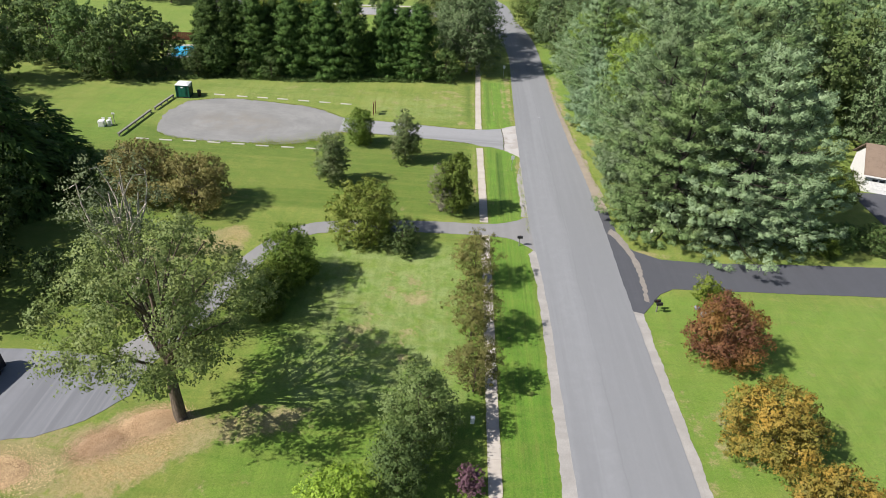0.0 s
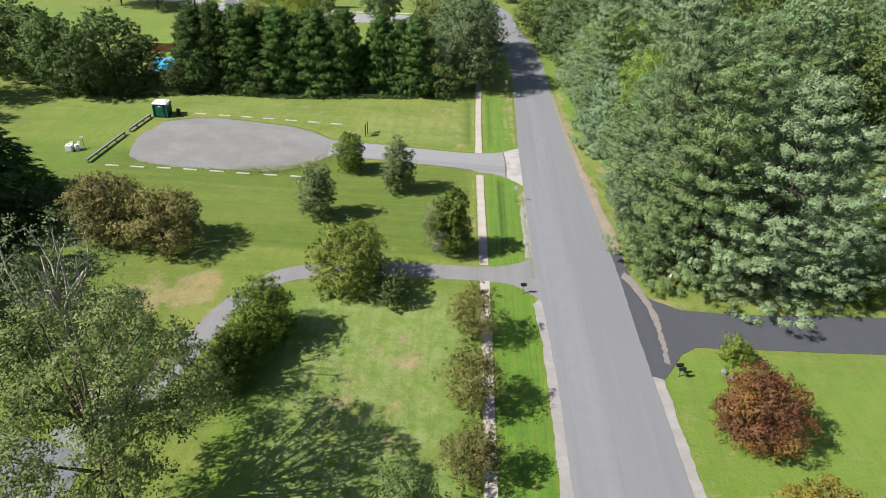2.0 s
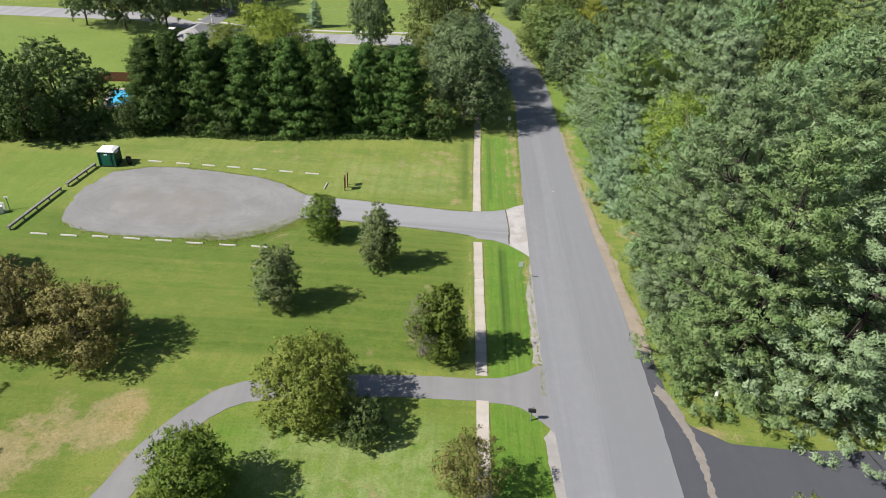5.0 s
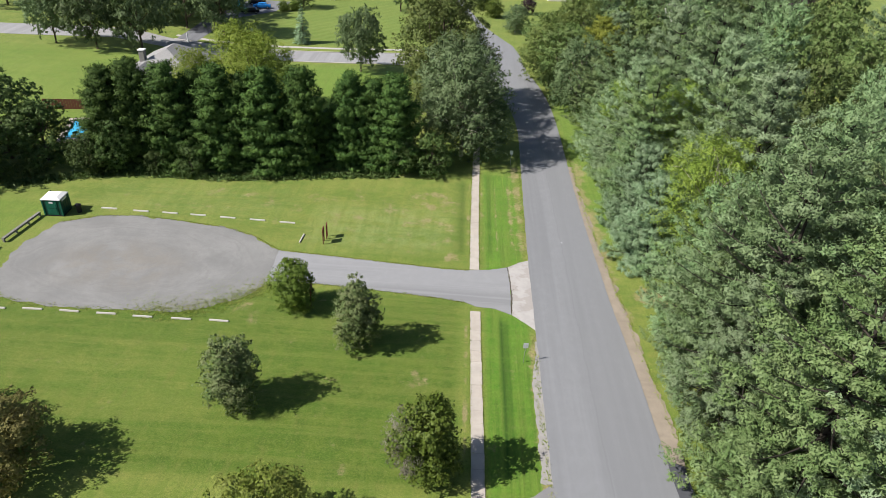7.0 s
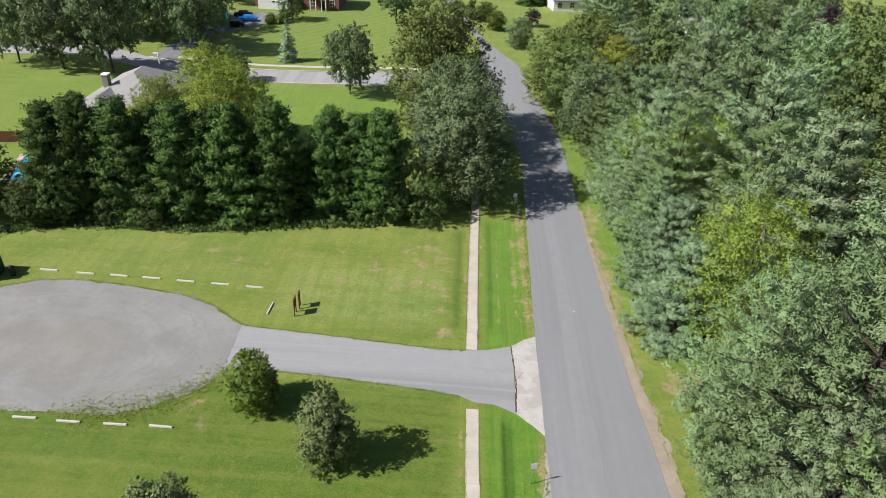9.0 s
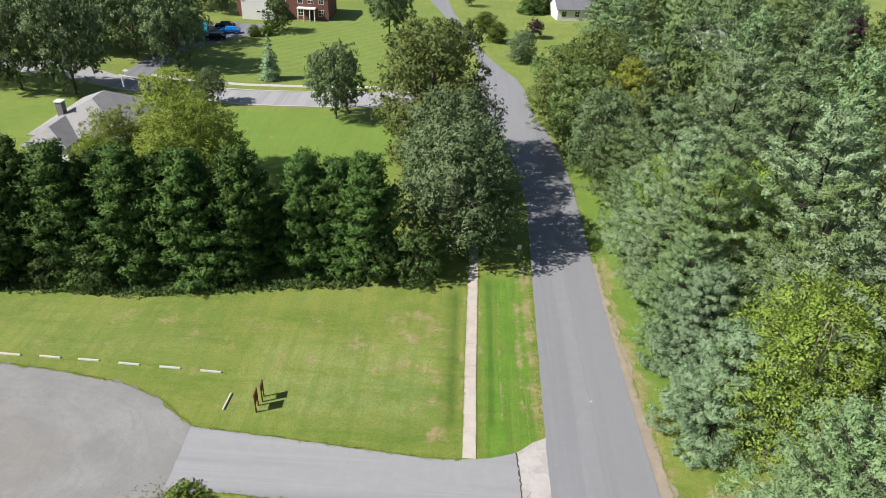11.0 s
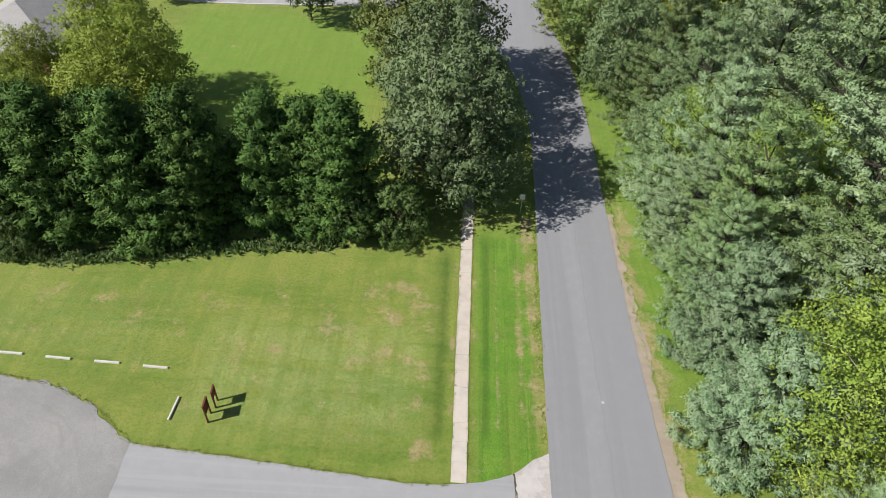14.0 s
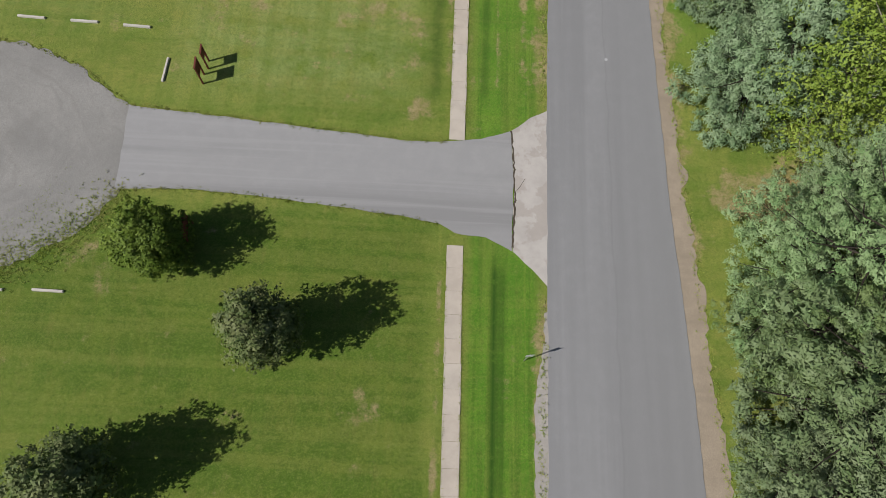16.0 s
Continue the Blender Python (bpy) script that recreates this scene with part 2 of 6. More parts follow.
def bark(name, c):
    m = Nodes(name, 0.95, spec=0.1)
    p = m.local()
    g = m.noise(m.stretch(p, 9, 9, 1.6), 1.0, 6.0, 0.7)
    col = m.mix(m.ramp(g, 0.35, 0.65), c, tuple(v * 0.45 for v in c))
    m.bump(g, 0.9, 0.05)
    return m.colour(col)


def foliage(name, low, high, tip=None, through=0.35, patch=0.35, gloss=0.2):
    """Leaves: colour differs leaf by leaf and clump by clump; light passes through the blades."""
    m = Nodes(name, 0.6, spec=gloss)
    p = m.local()
    clump = m.ramp(m.noise(p, patch, 4.0, 0.6), 0.34, 0.68)
    col = m.mix(m.math("ADD", 0.12, m.math("MULTIPLY", m.island(), 0.78)), low, high)
    col = m.mix(m.math("MULTIPLY", clump, 0.65), col, tip or tuple(v * 1.25 for v in high))
    shift = m.node("ShaderNodeHueSaturation", Color=col)
    m.set(shift, "Value", m.math("ADD", 0.76, m.math("MULTIPLY", m.chance(), 0.48)))
    m.set(shift, "Hue", m.math("ADD", 0.492, m.math("MULTIPLY", m.chance(), 0.016)))
    col = shift.outputs[0]
    m.set(m.bsdf, "Base Color", col)
    back = m.node("ShaderNodeBsdfTranslucent", Color=col)
    both = m.node("ShaderNodeMixShader")
    both.inputs[0].default_value = through
    m.tree.links.new(m.bsdf.outputs[0], both.inputs[1])
    m.tree.links.new(back.outputs[0], both.inputs[2])
    m.tree.links.new(both.outputs[0], m.out.inputs[0])
    return m.mat


def shingles(name, c):
    m = Nodes(name, 0.9, spec=0.2)
    p = m.local()
    brick = m.node("ShaderNodeTexBrick", Vector=m.stretch(p, 1, 1, 1), Scale=3.0)
    m.set(brick, "Color1", c)
    m.set(brick, "Color2", tuple(v * 0.75 for v in c))
    m.set(brick, "Mortar", tuple(v * 0.5 for v in c))
    brick.inputs["Mortar Size"].default_value = 0.03
    col = m.mix(m.ramp(m.noise(p, 0.8, 5.0), 0.3, 0.7), brick.outputs["Color"], tuple(v * 0.85 for v in c))
    m.bump(m.noise(p, 30.0), 0.5, 0.01)
    return m.colour(col)


def glass(name):
    return Nodes(name, 0.05, 0.0, 0.8).colour((0.02, 0.025, 0.03))


LAWN = lawn_material()
ROAD = asphalt("road asphalt", (0.216, 0.222, 0.229), 0.17, False, 15.35)
STREET = asphalt("street asphalt", (0.30, 0.30, 0.30))
DRIVE = asphalt("drive asphalt", (0.262, 0.266, 0.270), 0.30, True)
OLD_DRIVE = asphalt("worn drive asphalt", (0.220, 0.218, 0.216), 0.15)
DARK_DRIVE = asphalt("sealed asphalt", (0.075, 0.078, 0.088), 0.1)
LOT = lot_material()
SHOULDER = gravel("shoulder gravel", (0.290, 0.276, 0.256), 0.6)
TAN_SHOULDER = gravel("tan shoulder gravel", (0.265, 0.225, 0.175), 0.6)
JOINT_GRAVEL = gravel("crumbled asphalt", (0.215, 0.195, 0.172), 1.2)
CONCRETE = concrete("concrete", (0.47, 0.43, 0.375))
APRON = concrete("apron concrete", (0.440, 0.425, 0.405), 0.55)
KERB = concrete("kerb concrete", (0.48, 0.46, 0.43))
BARK = bark("bark", (0.150, 0.120, 0.090))
DARK_BARK = bark("dark bark", (0.060, 0.052, 0.042))
PALE_BARK = bark("pale bark", (0.50, 0.45, 0.38))
PINE_LEAF = foliage("pine needles", (0.086, 0.158, 0.056), (0.186, 0.274, 0.112), (0.245, 0.325, 0.168), 0.16, 0.5)
PALE_PINE = foliage("pale pine needles", (0.106, 0.172, 0.074), (0.212, 0.290, 0.140), (0.275, 0.345, 0.200), 0.16, 0.5)
GREEN_PINE = foliage("green pine needles", (0.072, 0.132, 0.038), (0.155, 0.228, 0.076), (0.212, 0.270, 0.115), 0.16, 0.5)
BLUE_LEAF = foliage("blue needles", (0.112, 0.200, 0.090), (0.215, 0.315, 0.162), (0.285, 0.375, 0.230), 0.2, 0.9)
GOLD_PINE = foliage("yellow-green needles", (0.120, 0.175, 0.020), (0.290, 0.320, 0.050), None, 0.25, 0.6)
SPRUCE_LEAF = foliage("dark needles", (0.018, 0.046, 0.012), (0.060, 0.114, 0.026), (0.125, 0.200, 0.045), 0.14, 0.7, 0.08)
OAK_LEAF = foliage("oak leaves", (0.058, 0.094, 0.020), (0.130, 0.176, 0.042), (0.190, 0.220, 0.064), 0.25)
OLIVE_LEAF = foliage("olive leaves", (0.094, 0.155, 0.017), (0.225, 0.300, 0.042), (0.285, 0.335, 0.058), 0.3)
YOUNG_LEAF = foliage("young tree leaves", (0.045, 0.085, 0.020), (0.118, 0.160, 0.048), (0.190, 0.200, 0.095), 0.2, 0.9)
LINDEN_LEAF = foliage("round tree leaves", (0.085, 0.150, 0.014), (0.225, 0.295, 0.044), (0.310, 0.345, 0.085), 0.25, 0.9)
SHRUB_LEAF = foliage("shrub leaves", (0.034, 0.066, 0.007), (0.098, 0.145, 0.018), (0.150, 0.195, 0.030), 0.2, 0.9)
DULL_LEAF = foliage("dull shrub leaves", (0.045, 0.088, 0.022), (0.105, 0.155, 0.045), None, 0.22, 0.9)
BROWN_LEAF = foliage("bronze leaves", (0.096, 0.100, 0.024), (0.215, 0.202, 0.064), (0.300, 0.255, 0.095), 0.25, 0.7)
RED_LEAF = foliage("red leaves", (0.086, 0.038, 0.026), (0.210, 0.094, 0.048), (0.430, 0.262, 0.048), 0.25, 0.20)
ORANGE_LEAF = foliage("orange leaves", (0.075, 0.086, 0.017), (0.200, 0.172, 0.036), (0.420, 0.235, 0.046), 0.25, 0.35)
BIG_LEAF = foliage("maple leaves", (0.066, 0.104, 0.024), (0.155, 0.198, 0.060), (0.240, 0.270, 0.095), 0.26, 0.7)
LIME_LEAF = foliage("lime leaves", (0.120, 0.200, 0.018), (0.240, 0.320, 0.040), None, 0.3)
PLUM_LEAF = foliage("plum leaves", (0.030, 0.018, 0.024), (0.075, 0.046, 0.055))
MAPLE_LEAF = foliage("dull maple leaves", (0.062, 0.108, 0.040), (0.140, 0.205, 0.082), (0.195, 0.255, 0.115), 0.22, 0.8)
STREET_LEAF = foliage("street tree leaves", (0.080, 0.095, 0.022), (0.180, 0.185, 0.055), (0.230, 0.200, 0.065), 0.25, 0.8)
VINE_LEAF = foliage("vine leaves", (0.026, 0.064, 0.012), (0.085, 0.140, 0.034), (0.140, 0.190, 0.060), 0.22, 0.6)
PALE_LEAF = foliage("pale thin leaves", (0.110, 0.160, 0.060), (0.235, 0.300, 0.140), (0.300, 0.360, 0.190), 0.25, 0.9)
GREY_TWIG = foliage("grey twigs", (0.065, 0.062, 0.044), (0.125, 0.115, 0.085), None, 0.1)
PURPLE_LEAF = foliage("purple leaves", (0.080, 0.038, 0.054), (0.175, 0.095, 0.115), None, 0.2)
WILLOW_LEAF = foliage("grey-green leaves", (0.058, 0.104, 0.034), (0.132, 0.192, 0.078), (0.190, 0.240, 0.120), 0.22, 0.7)
WOOD_LEAF = foliage("wood leaves", (0.054, 0.100, 0.022), (0.140, 0.200, 0.056), (0.208, 0.256, 0.095), 0.28, 0.6)
WHITE = plain("white paint", (0.80, 0.79, 0.76), 0.6)
STOP = concrete("wheel stop concrete", (0.52, 0.505, 0.465))
GREEN_PLASTIC = plain("green plastic", (0.012, 0.115, 0.075), 0.45)
DARK_GREEN = plain("dark green plastic", (0.008, 0.060, 0.045), 0.45)
WHITE_PLASTIC = plain("white plastic", (0.82, 0.82, 0.80), 0.4)
BLACK = plain("black plastic", (0.018, 0.018, 0.020), 0.5)
RED_WOOD = plain("red-brown wood", (0.130, 0.030, 0.022), 0.7)
GREY_WOOD = plain("weathered wood", (0.26, 0.25, 0.23), 0.85, 0, 0.25)
STEEL = plain("galvanised steel", (0.55, 0.56, 0.57), 0.4, 0.8)
SIGN_FACE = plain("sign face", (0.62, 0.63, 0.63), 0.5)
BROWN_ROOF = shingles("brown shingles", (0.235, 0.175, 0.130))
GREY_ROOF = shingles("grey shingles", (0.33, 0.325, 0.315))
SLATE_ROOF = shingles("slate shingles", (0.20, 0.20, 0.22))
BRICK = plain("brick", (0.20, 0.095, 0.075), 0.9, 0, 0.2, 3.0)
GLASS = glass("window glass")
TYRE = plain("rubber", (0.02, 0.02, 0.02), 0.9)
STONE = plain("garden stone", (0.22, 0.24, 0.25), 0.9, 0, 0.3, 3.0)
POOL_WATER = Nodes("pool water", 0.08, 0.0, 0.5).colour((0.06, 0.42, 0.62))
FENCE_WOOD = plain("fence boards", (0.16, 0.055, 0.035), 0.85, 0, 0.2)
CAR_BLACK = plain("black car paint", (0.015, 0.016, 0.022), 0.25)
CAR_BLUE = plain("blue car paint", (0.02, 0.22, 0.62), 0.25)
CAR_TEAL = plain("turquoise car paint", (0.10, 0.50, 0.55), 0.3)
CAR_SILVER = plain("silver car paint", (0.55, 0.56, 0.58), 0.3)
CRACK = plain("dirt in cracks", (0.075, 0.062, 0.045), 0.95)
GRASS_BLADE = foliage("grass blades", (0.130, 0.215, 0.018), (0.240, 0.300, 0.050), (0.300, 0.290, 0.100), 0.4)
CHIPS = foliage("wood chips", (0.300, 0.190, 0.090), (0.600, 0.430, 0.250), (0.680, 0.500, 0.300), 0.05)
LIME_WOOD = foliage("lime-green leaves", (0.094, 0.175, 0.020), (0.225, 0.325, 0.046), (0.325, 0.410, 0.080), 0.28, 0.8)
CHIP_MOUND = gravel("wood chip mound", (0.420, 0.295, 0.170), 1.6)
WORN_DRIVE = asphalt("greyed asphalt", (0.180, 0.186, 0.200), 0.35)

# ---- mesh helpers ----


def part(name, bm, material, parent=None, label="", smooth=False):
    """Link a bmesh as one mesh object under a thing."""
    me = bpy.data.meshes.new(name)
    bm.to_mesh(me)
    bm.free()
    me.materials.append(material)
    if smooth:
        me.polygons.foreach_set("use_smooth", [True] * len(me.polygons))
    ob = new(name, me)
    ob.parent = parent
    if label:
        tagged(ob, label)
    return ob


def solid(name, verts, faces, material, parent=None, smooth=False, normals=None):
    """A mesh object from arrays of vertices and of equal-sized faces, with normals of its own if given."""
    v, f = np.asarray(verts, dtype=np.float32), np.asarray(faces, dtype=np.int32)
    me = bpy.data.meshes.new(name)
    me.vertices.add(len(v))
    me.vertices.foreach_set("co", v.ravel())
    n, k = f.shape
    me.loops.add(n * k)
    me.loops.foreach_set("vertex_index", f.ravel())
    me.polygons.add(n)
    me.polygons.foreach_set("loop_start", np.arange(0, n * k, k, dtype=np.int32))
    if smooth:
        me.polygons.foreach_set("use_smooth", [True] * n)
    me.materials.append(material)
    me.update(calc_edges=True)
    if normals is not None:
        me.polygons.foreach_set("use_smooth", [True] * n)
        me.normals_split_custom_set_from_vertices(np.asarray(normals, dtype=np.float32))
    ob = new(name, me)
    ob.parent = parent
    return ob


def thing(name, label, category, at=(0, 0, 0), turn=0.0, group="", kind=""):
    ob = new(name)
    ob.empty_display_size = 0.3
    ob.matrix_basis = pose(*at, 0, 0, turn)
    return tagged(ob, label, category, group, kind)


def box(bm, x0, y0, z0, x1, y1, z1, bevel=0.0, m=None):
    made = bmesh.ops.create_cube(bm, size=1.0, matrix=Matrix.LocRotScale(((x0 + x1) / 2, (y0 + y1) / 2, (z0 + z1) / 2), None, (x1 - x0, y1 - y0, z1 - z0)))
    if m is not None:
        bmesh.ops.transform(bm, matrix=m, verts=made["verts"])
    if bevel:
        edges = {ed for v in made["verts"] for ed in v.link_edges}
        bmesh.ops.bevel(bm, geom=list(edges), offset=bevel, segments=2, affect="EDGES", profile=0.7)
    return bm


def boxes(*sizes, bevel=0.0):
    bm = bmesh.new()
    for s in sizes:
        box(bm, *s, bevel=bevel)
    return bm


def rod(p, q, r0, r1=None, sides=8):
    """A tapered bar from p to q."""
    bm = bmesh.new()
    p, q = Vector(p), Vector(q)
    m = Matrix.Translation((p + q) / 2) @ (q - p).to_track_quat("Z", "Y").to_matrix().to_4x4()
    bmesh.ops.create_cone(bm, cap_ends=True, segments=sides, radius1=r0, radius2=r0 if r1 is None else r1, depth=(q - p).length, matrix=m)
    return bm


def edge_line(points, step, rough, seed):
    """A closed outline with short steps and an uneven edge."""
    rng = random.Random(seed)
    out = []
    n = len(points)
    for i in range(n):
        x0, y0 = points[i]
        x1, y1 = points[(i + 1) % n]
        long = math.hypot(x1 - x0, y1 - y0)
        k = max(1, int(long / step))
        for j in range(k):
            s = j / k
            x, y = x0 + (x1 - x0) * s, y0 + (y1 - y0) * s
            d = rough * (noise.noise((x * 0.6, y * 0.6, seed)) * 1.2 + rng.uniform(-0.5, 0.5))
            nx, ny = (y1 - y0) / max(long, 1e-6), -(x1 - x0) / max(long, 1e-6)
            out.append((x + nx * d, y + ny * d))
    return out


def smooth_line(points, times=2):
    """Round an open line by cutting its corners."""
    for _ in range(times):
        out = [points[0]]
        for (ax, ay), (bx, by) in zip(points, points[1:]):
            out += [(ax * 0.75 + bx * 0.25, ay * 0.75 + by * 0.25), (ax * 0.25 + bx * 0.75, ay * 0.25 + by * 0.75)]
        points = out + [points[-1]]
    return points


def paving(name, outline, top, material, label, category, rough=0.08, step=0.5, seed=1, depth=0.15):
    """A sheet of paving with thickness and a worn edge."""
    line = edge_line(outline, step, rough, seed)
    bm = bmesh.new()
    face = bm.faces.new([bm.verts.new((x, y, top)) for x, y in line])
    if face.normal.z < 0 or sum(ax * by - bx * ay for (ax, ay), (bx, by) in zip(line, line[1:] + line[:1])) < 0:
        face.normal_flip()
    low = bmesh.ops.extrude_face_region(bm, geom=[face])
    bmesh.ops.translate(bm, vec=(0, 0, -depth), verts=[g for g in low["geom"] if isinstance(g, bmesh.types.BMVert)])
    bmesh.ops.recalc_face_normals(bm, faces=bm.faces)
    bmesh.ops.triangulate(bm, faces=[f for f in bm.faces if len(f.verts) > 4])
    return tagged(part(name, bm, material), label, category, kind="structure")


# ---- trees ----


def tubes(lines, sides=6):
    """Tapered limbs: each line is a list of (x, y, z, radius)."""
    verts, faces = [], []
    for line in lines:
        base = len(verts)
        for i, (x, y, z, r) in enumerate(line):
            a = Vector(line[max(i - 1, 0)][:3])
            b = Vector(line[min(i + 1, len(line) - 1)][:3])
            q = (b - a).to_track_quat("Z", "Y")
            for k in range(sides):
                t = 2 * math.pi * k / sides
                verts.append(Vector((x, y, z)) + q @ Vector((r * math.cos(t), r * math.sin(t), 0)))
        for i in range(len(line) - 1):
            for k in range(sides):
                p = base + i * sides
                faces.append((p + k, p + (k + 1) % sides, p + sides + (k + 1) % sides, p + sides + k))
    return verts, faces


def limb(p, q, r0, r1, rng, bend=0.12, parts=4):
    p, q = Vector(p), Vector(q)
    long = (q - p).length
    off = Vector((rng.uniform(-1, 1), rng.uniform(-1, 1), rng.uniform(-0.2, 0.8))) * long * bend
    line = []
    for i in range(parts + 1):
        s = i / parts
        c = p.lerp(q, s) + off * math.sin(math.pi * s)
        line.append((*c, r0 + (r1 - r0) * s))
    return line


def kites(centres, outward, up, long, wide, rng, fold=0.25, soft=None, single=False):
    """Folded leaf blades: centres N x 3, outward and up N x 3 directions, sizes N; soft: N x 3 directions that the blades' shading follows; single: flat pointed blades."""
    n = len(centres)
    u = up / np.maximum(np.linalg.norm(up, axis=1, keepdims=True), 1e-6)
    w = np.cross(u, outward)
    w /= np.maximum(np.linalg.norm(w, axis=1, keepdims=True), 1e-6)
    d = np.cross(w, u)
    if soft is not None:
        soft = soft / np.maximum(np.linalg.norm(soft, axis=1, keepdims=True), 1e-6)
        turn = np.where((d * soft).sum(1, keepdims=True) < 0, -1.0, 1.0)
        w, d = w * turn, d * turn
    L, W = long[:, None], wide[:, None]
    if single:
        v = np.stack([centres - u * L * 0.5 - w * W * 0.5, centres - u * L * 0.5 + w * W * 0.5, centres + u * L * 0.5], 1)
        nor = soft * 0.75 + d * 0.55
        nor /= np.maximum(np.linalg.norm(nor, axis=1, keepdims=True), 1e-6)
        return v.reshape(-1, 3), np.arange(3 * n).reshape(-1, 3), np.repeat(nor, 3, axis=0)
    v = np.empty((n, 4, 3))
    v[:, 0] = centres - u * L * 0.5
    v[:, 1] = centres + w * W * 0.5 + u * L * 0.06 - d * W * fold
    v[:, 2] = centres + u * L * 0.5
    v[:, 3] = centres - w * W * 0.5 + u * L * 0.06 - d * W * fold
    idx = np.arange(n)[:, None] * 4
    faces = np.concatenate([idx + np.array([[0, 1, 2]]), idx + np.array([[0, 2, 3]])], axis=1).reshape(-1, 3)
    if soft is None:
        return v.reshape(-1, 3), faces
    nor = soft * 0.75 + d * 0.55
    nor /= np.maximum(np.linalg.norm(nor, axis=1, keepdims=True), 1e-6)
    return v.reshape(-1, 3), faces, np.repeat(nor, 4, axis=0)


def broadleaf(name, label, h, w, leaf, seed, leaves=4200, lobes=20, trunk=0.22, clear=0.02, cover=1.15, peak=0.42, wood=None, stems=1, category="tree", loose=0.0):
    """A broadleaved tree or shrub of height h and crown width w: trunk and limbs, and a crown of leafy clumps."""
    rng, g = random.Random(seed), np.random.default_rng(seed)
    root = thing(name, label, category)
    low, r = h * clear, w / 2
    tall = h - low
    skirt = 0.78 if clear < 0.08 else 0.45
    spots = []
    tries = 0
    lobes, leaves = int(lobes * (1.9 if h > 9 else 1.4)), int(leaves * 2.2)
    while len(spots) < lobes and tries < 1500:
        tries += 1
        f = rng.uniform(0.10, 0.93)
        wide = skirt + (1 - skirt) * f / peak if f < peak else max(0.12, 1 - ((f - peak) / (1 - peak)) ** 2) ** 0.5
        wide *= rng.uniform(0.86, 1.12)
        s = rng.uniform(0.34, 0.54) * min(r, tall * 0.5) * (0.55 + 0.45 * wide) * (20 / lobes) ** 0.42
        reach = max(0.0, wide * r - s * 0.85) * (1.0 if rng.random() < 0.78 else rng.uniform(0.2, 0.75))
        t = rng.uniform(0, 6.283)
        c = Vector((math.cos(t) * reach, math.sin(t) * reach, max(low + s * 0.5, min(low + f * tall, h - s * 0.8))))
        if all((c - o).length > (0.58 + loose) * (s + q) for o, q in spots) or tries > 1200:
            spots.append((c, s))
    lines = []
    for k in range(stems):
        lean = Vector((rng.uniform(-1, 1), rng.uniform(-1, 1), 0)) * (0.03 * h if stems == 1 else 0.10 * h)
        foot = Vector((rng.uniform(-1, 1), rng.uniform(-1, 1), 0)) * (0.0 if stems == 1 else 0.25)
        top = Vector((lean.x, lean.y, h * 0.82))
        rad = trunk * (1 if stems == 1 else 0.6)
        lines.append([(foot.x, foot.y, -0.15, rad * 1.45), (foot.x, foot.y, 0.25, rad * 1.05)] + limb((foot.x, foot.y, 0.5), top, rad, rad * 0.18, rng, 0.04, 6))
    for n_limb, (c, s) in enumerate(spots):
        if n_limb >= (18 if leaves < 20000 else 26):
            break
        z = max(low * 0.75, min(c.z * rng.uniform(0.35, 0.65), h * 0.6))
        f = z / (h * 0.82)
        src = lines[rng.randrange(stems)]
        a = Vector(src[1][:3]).lerp(Vector(src[-1][:3]), f)
        lines.append(limb(a, c, trunk * (0.42 - 0.25 * f), trunk * 0.08, rng))
        for _ in range(1):
            tip = c + Vector((rng.gauss(0, 1), rng.gauss(0, 1), rng.gauss(0, 1))).normalized() * s * 0.9
            lines.append(limb(c, tip, trunk * 0.08, trunk * 0.025, rng, 0.1, 2))
    tv, tf = tubes(lines, 5 if h < 14 else 4)
    solid("trunk", tv, tf, wood or BARK, root, True)
    weight = np.array([s ** 2 for _, s in spots])
    surface = 4 * math.pi * r * tall * 0.5
    size = math.sqrt(cover * surface / (0.36 * leaves))
    # sprigs: leaves gather in small bunches on each clump
    sprigs = leaves // 16 + 1
    pick = g.choice(len(spots), sprigs, p=weight / weight.sum())
    d = g.normal(size=(sprigs, 3)) + np.array([0, 0, 0.45])
    d /= np.linalg.norm(d, axis=1, keepdims=True)
    rad = np.array([s for _, s in spots])[pick]
    depth = np.where(g.random(sprigs) < 0.8, g.uniform(0.72, 1.22, sprigs), g.uniform(0.2, 0.8, sprigs))
    sprig = np.array([tuple(c) for c, _ in spots])[pick] + d * np.array([1.12, 1.12, 0.92]) * (rad * depth)[:, None]
    on = g.integers(0, sprigs, leaves)
    d, rad = d[on], rad[on]
    off = g.normal(size=(leaves, 3)) * np.array([1, 1, 0.75])
    pos = sprig[on] + off * (rad * 0.15)[:, None]
    d = d * 0.8 + off * 0.28
    d /= np.linalg.norm(d, axis=1, keepdims=True)
    pos[:, 2] = np.clip(pos[:, 2], 0.12, None)
    out = d + np.array([0, 0, 0.45]) + g.normal(scale=0.40, size=(leaves, 3))
    up = g.normal(size=(leaves, 3)) + np.array([0, 0, -0.3])
    L = size * g.uniform(0.55, 1.4, leaves)
    whole = pos - np.array([0, 0, low + 0.45 * tall])
    soft = d + 0.6 * whole / r + np.array([0, 0, 0.25])
    v, f, nor = kites(pos, out, up, L, L * g.uniform(0.55, 0.9, leaves), rng, 0.25, soft, True)
    solid("crown", v, f, leaf, root, normals=nor)
    return root


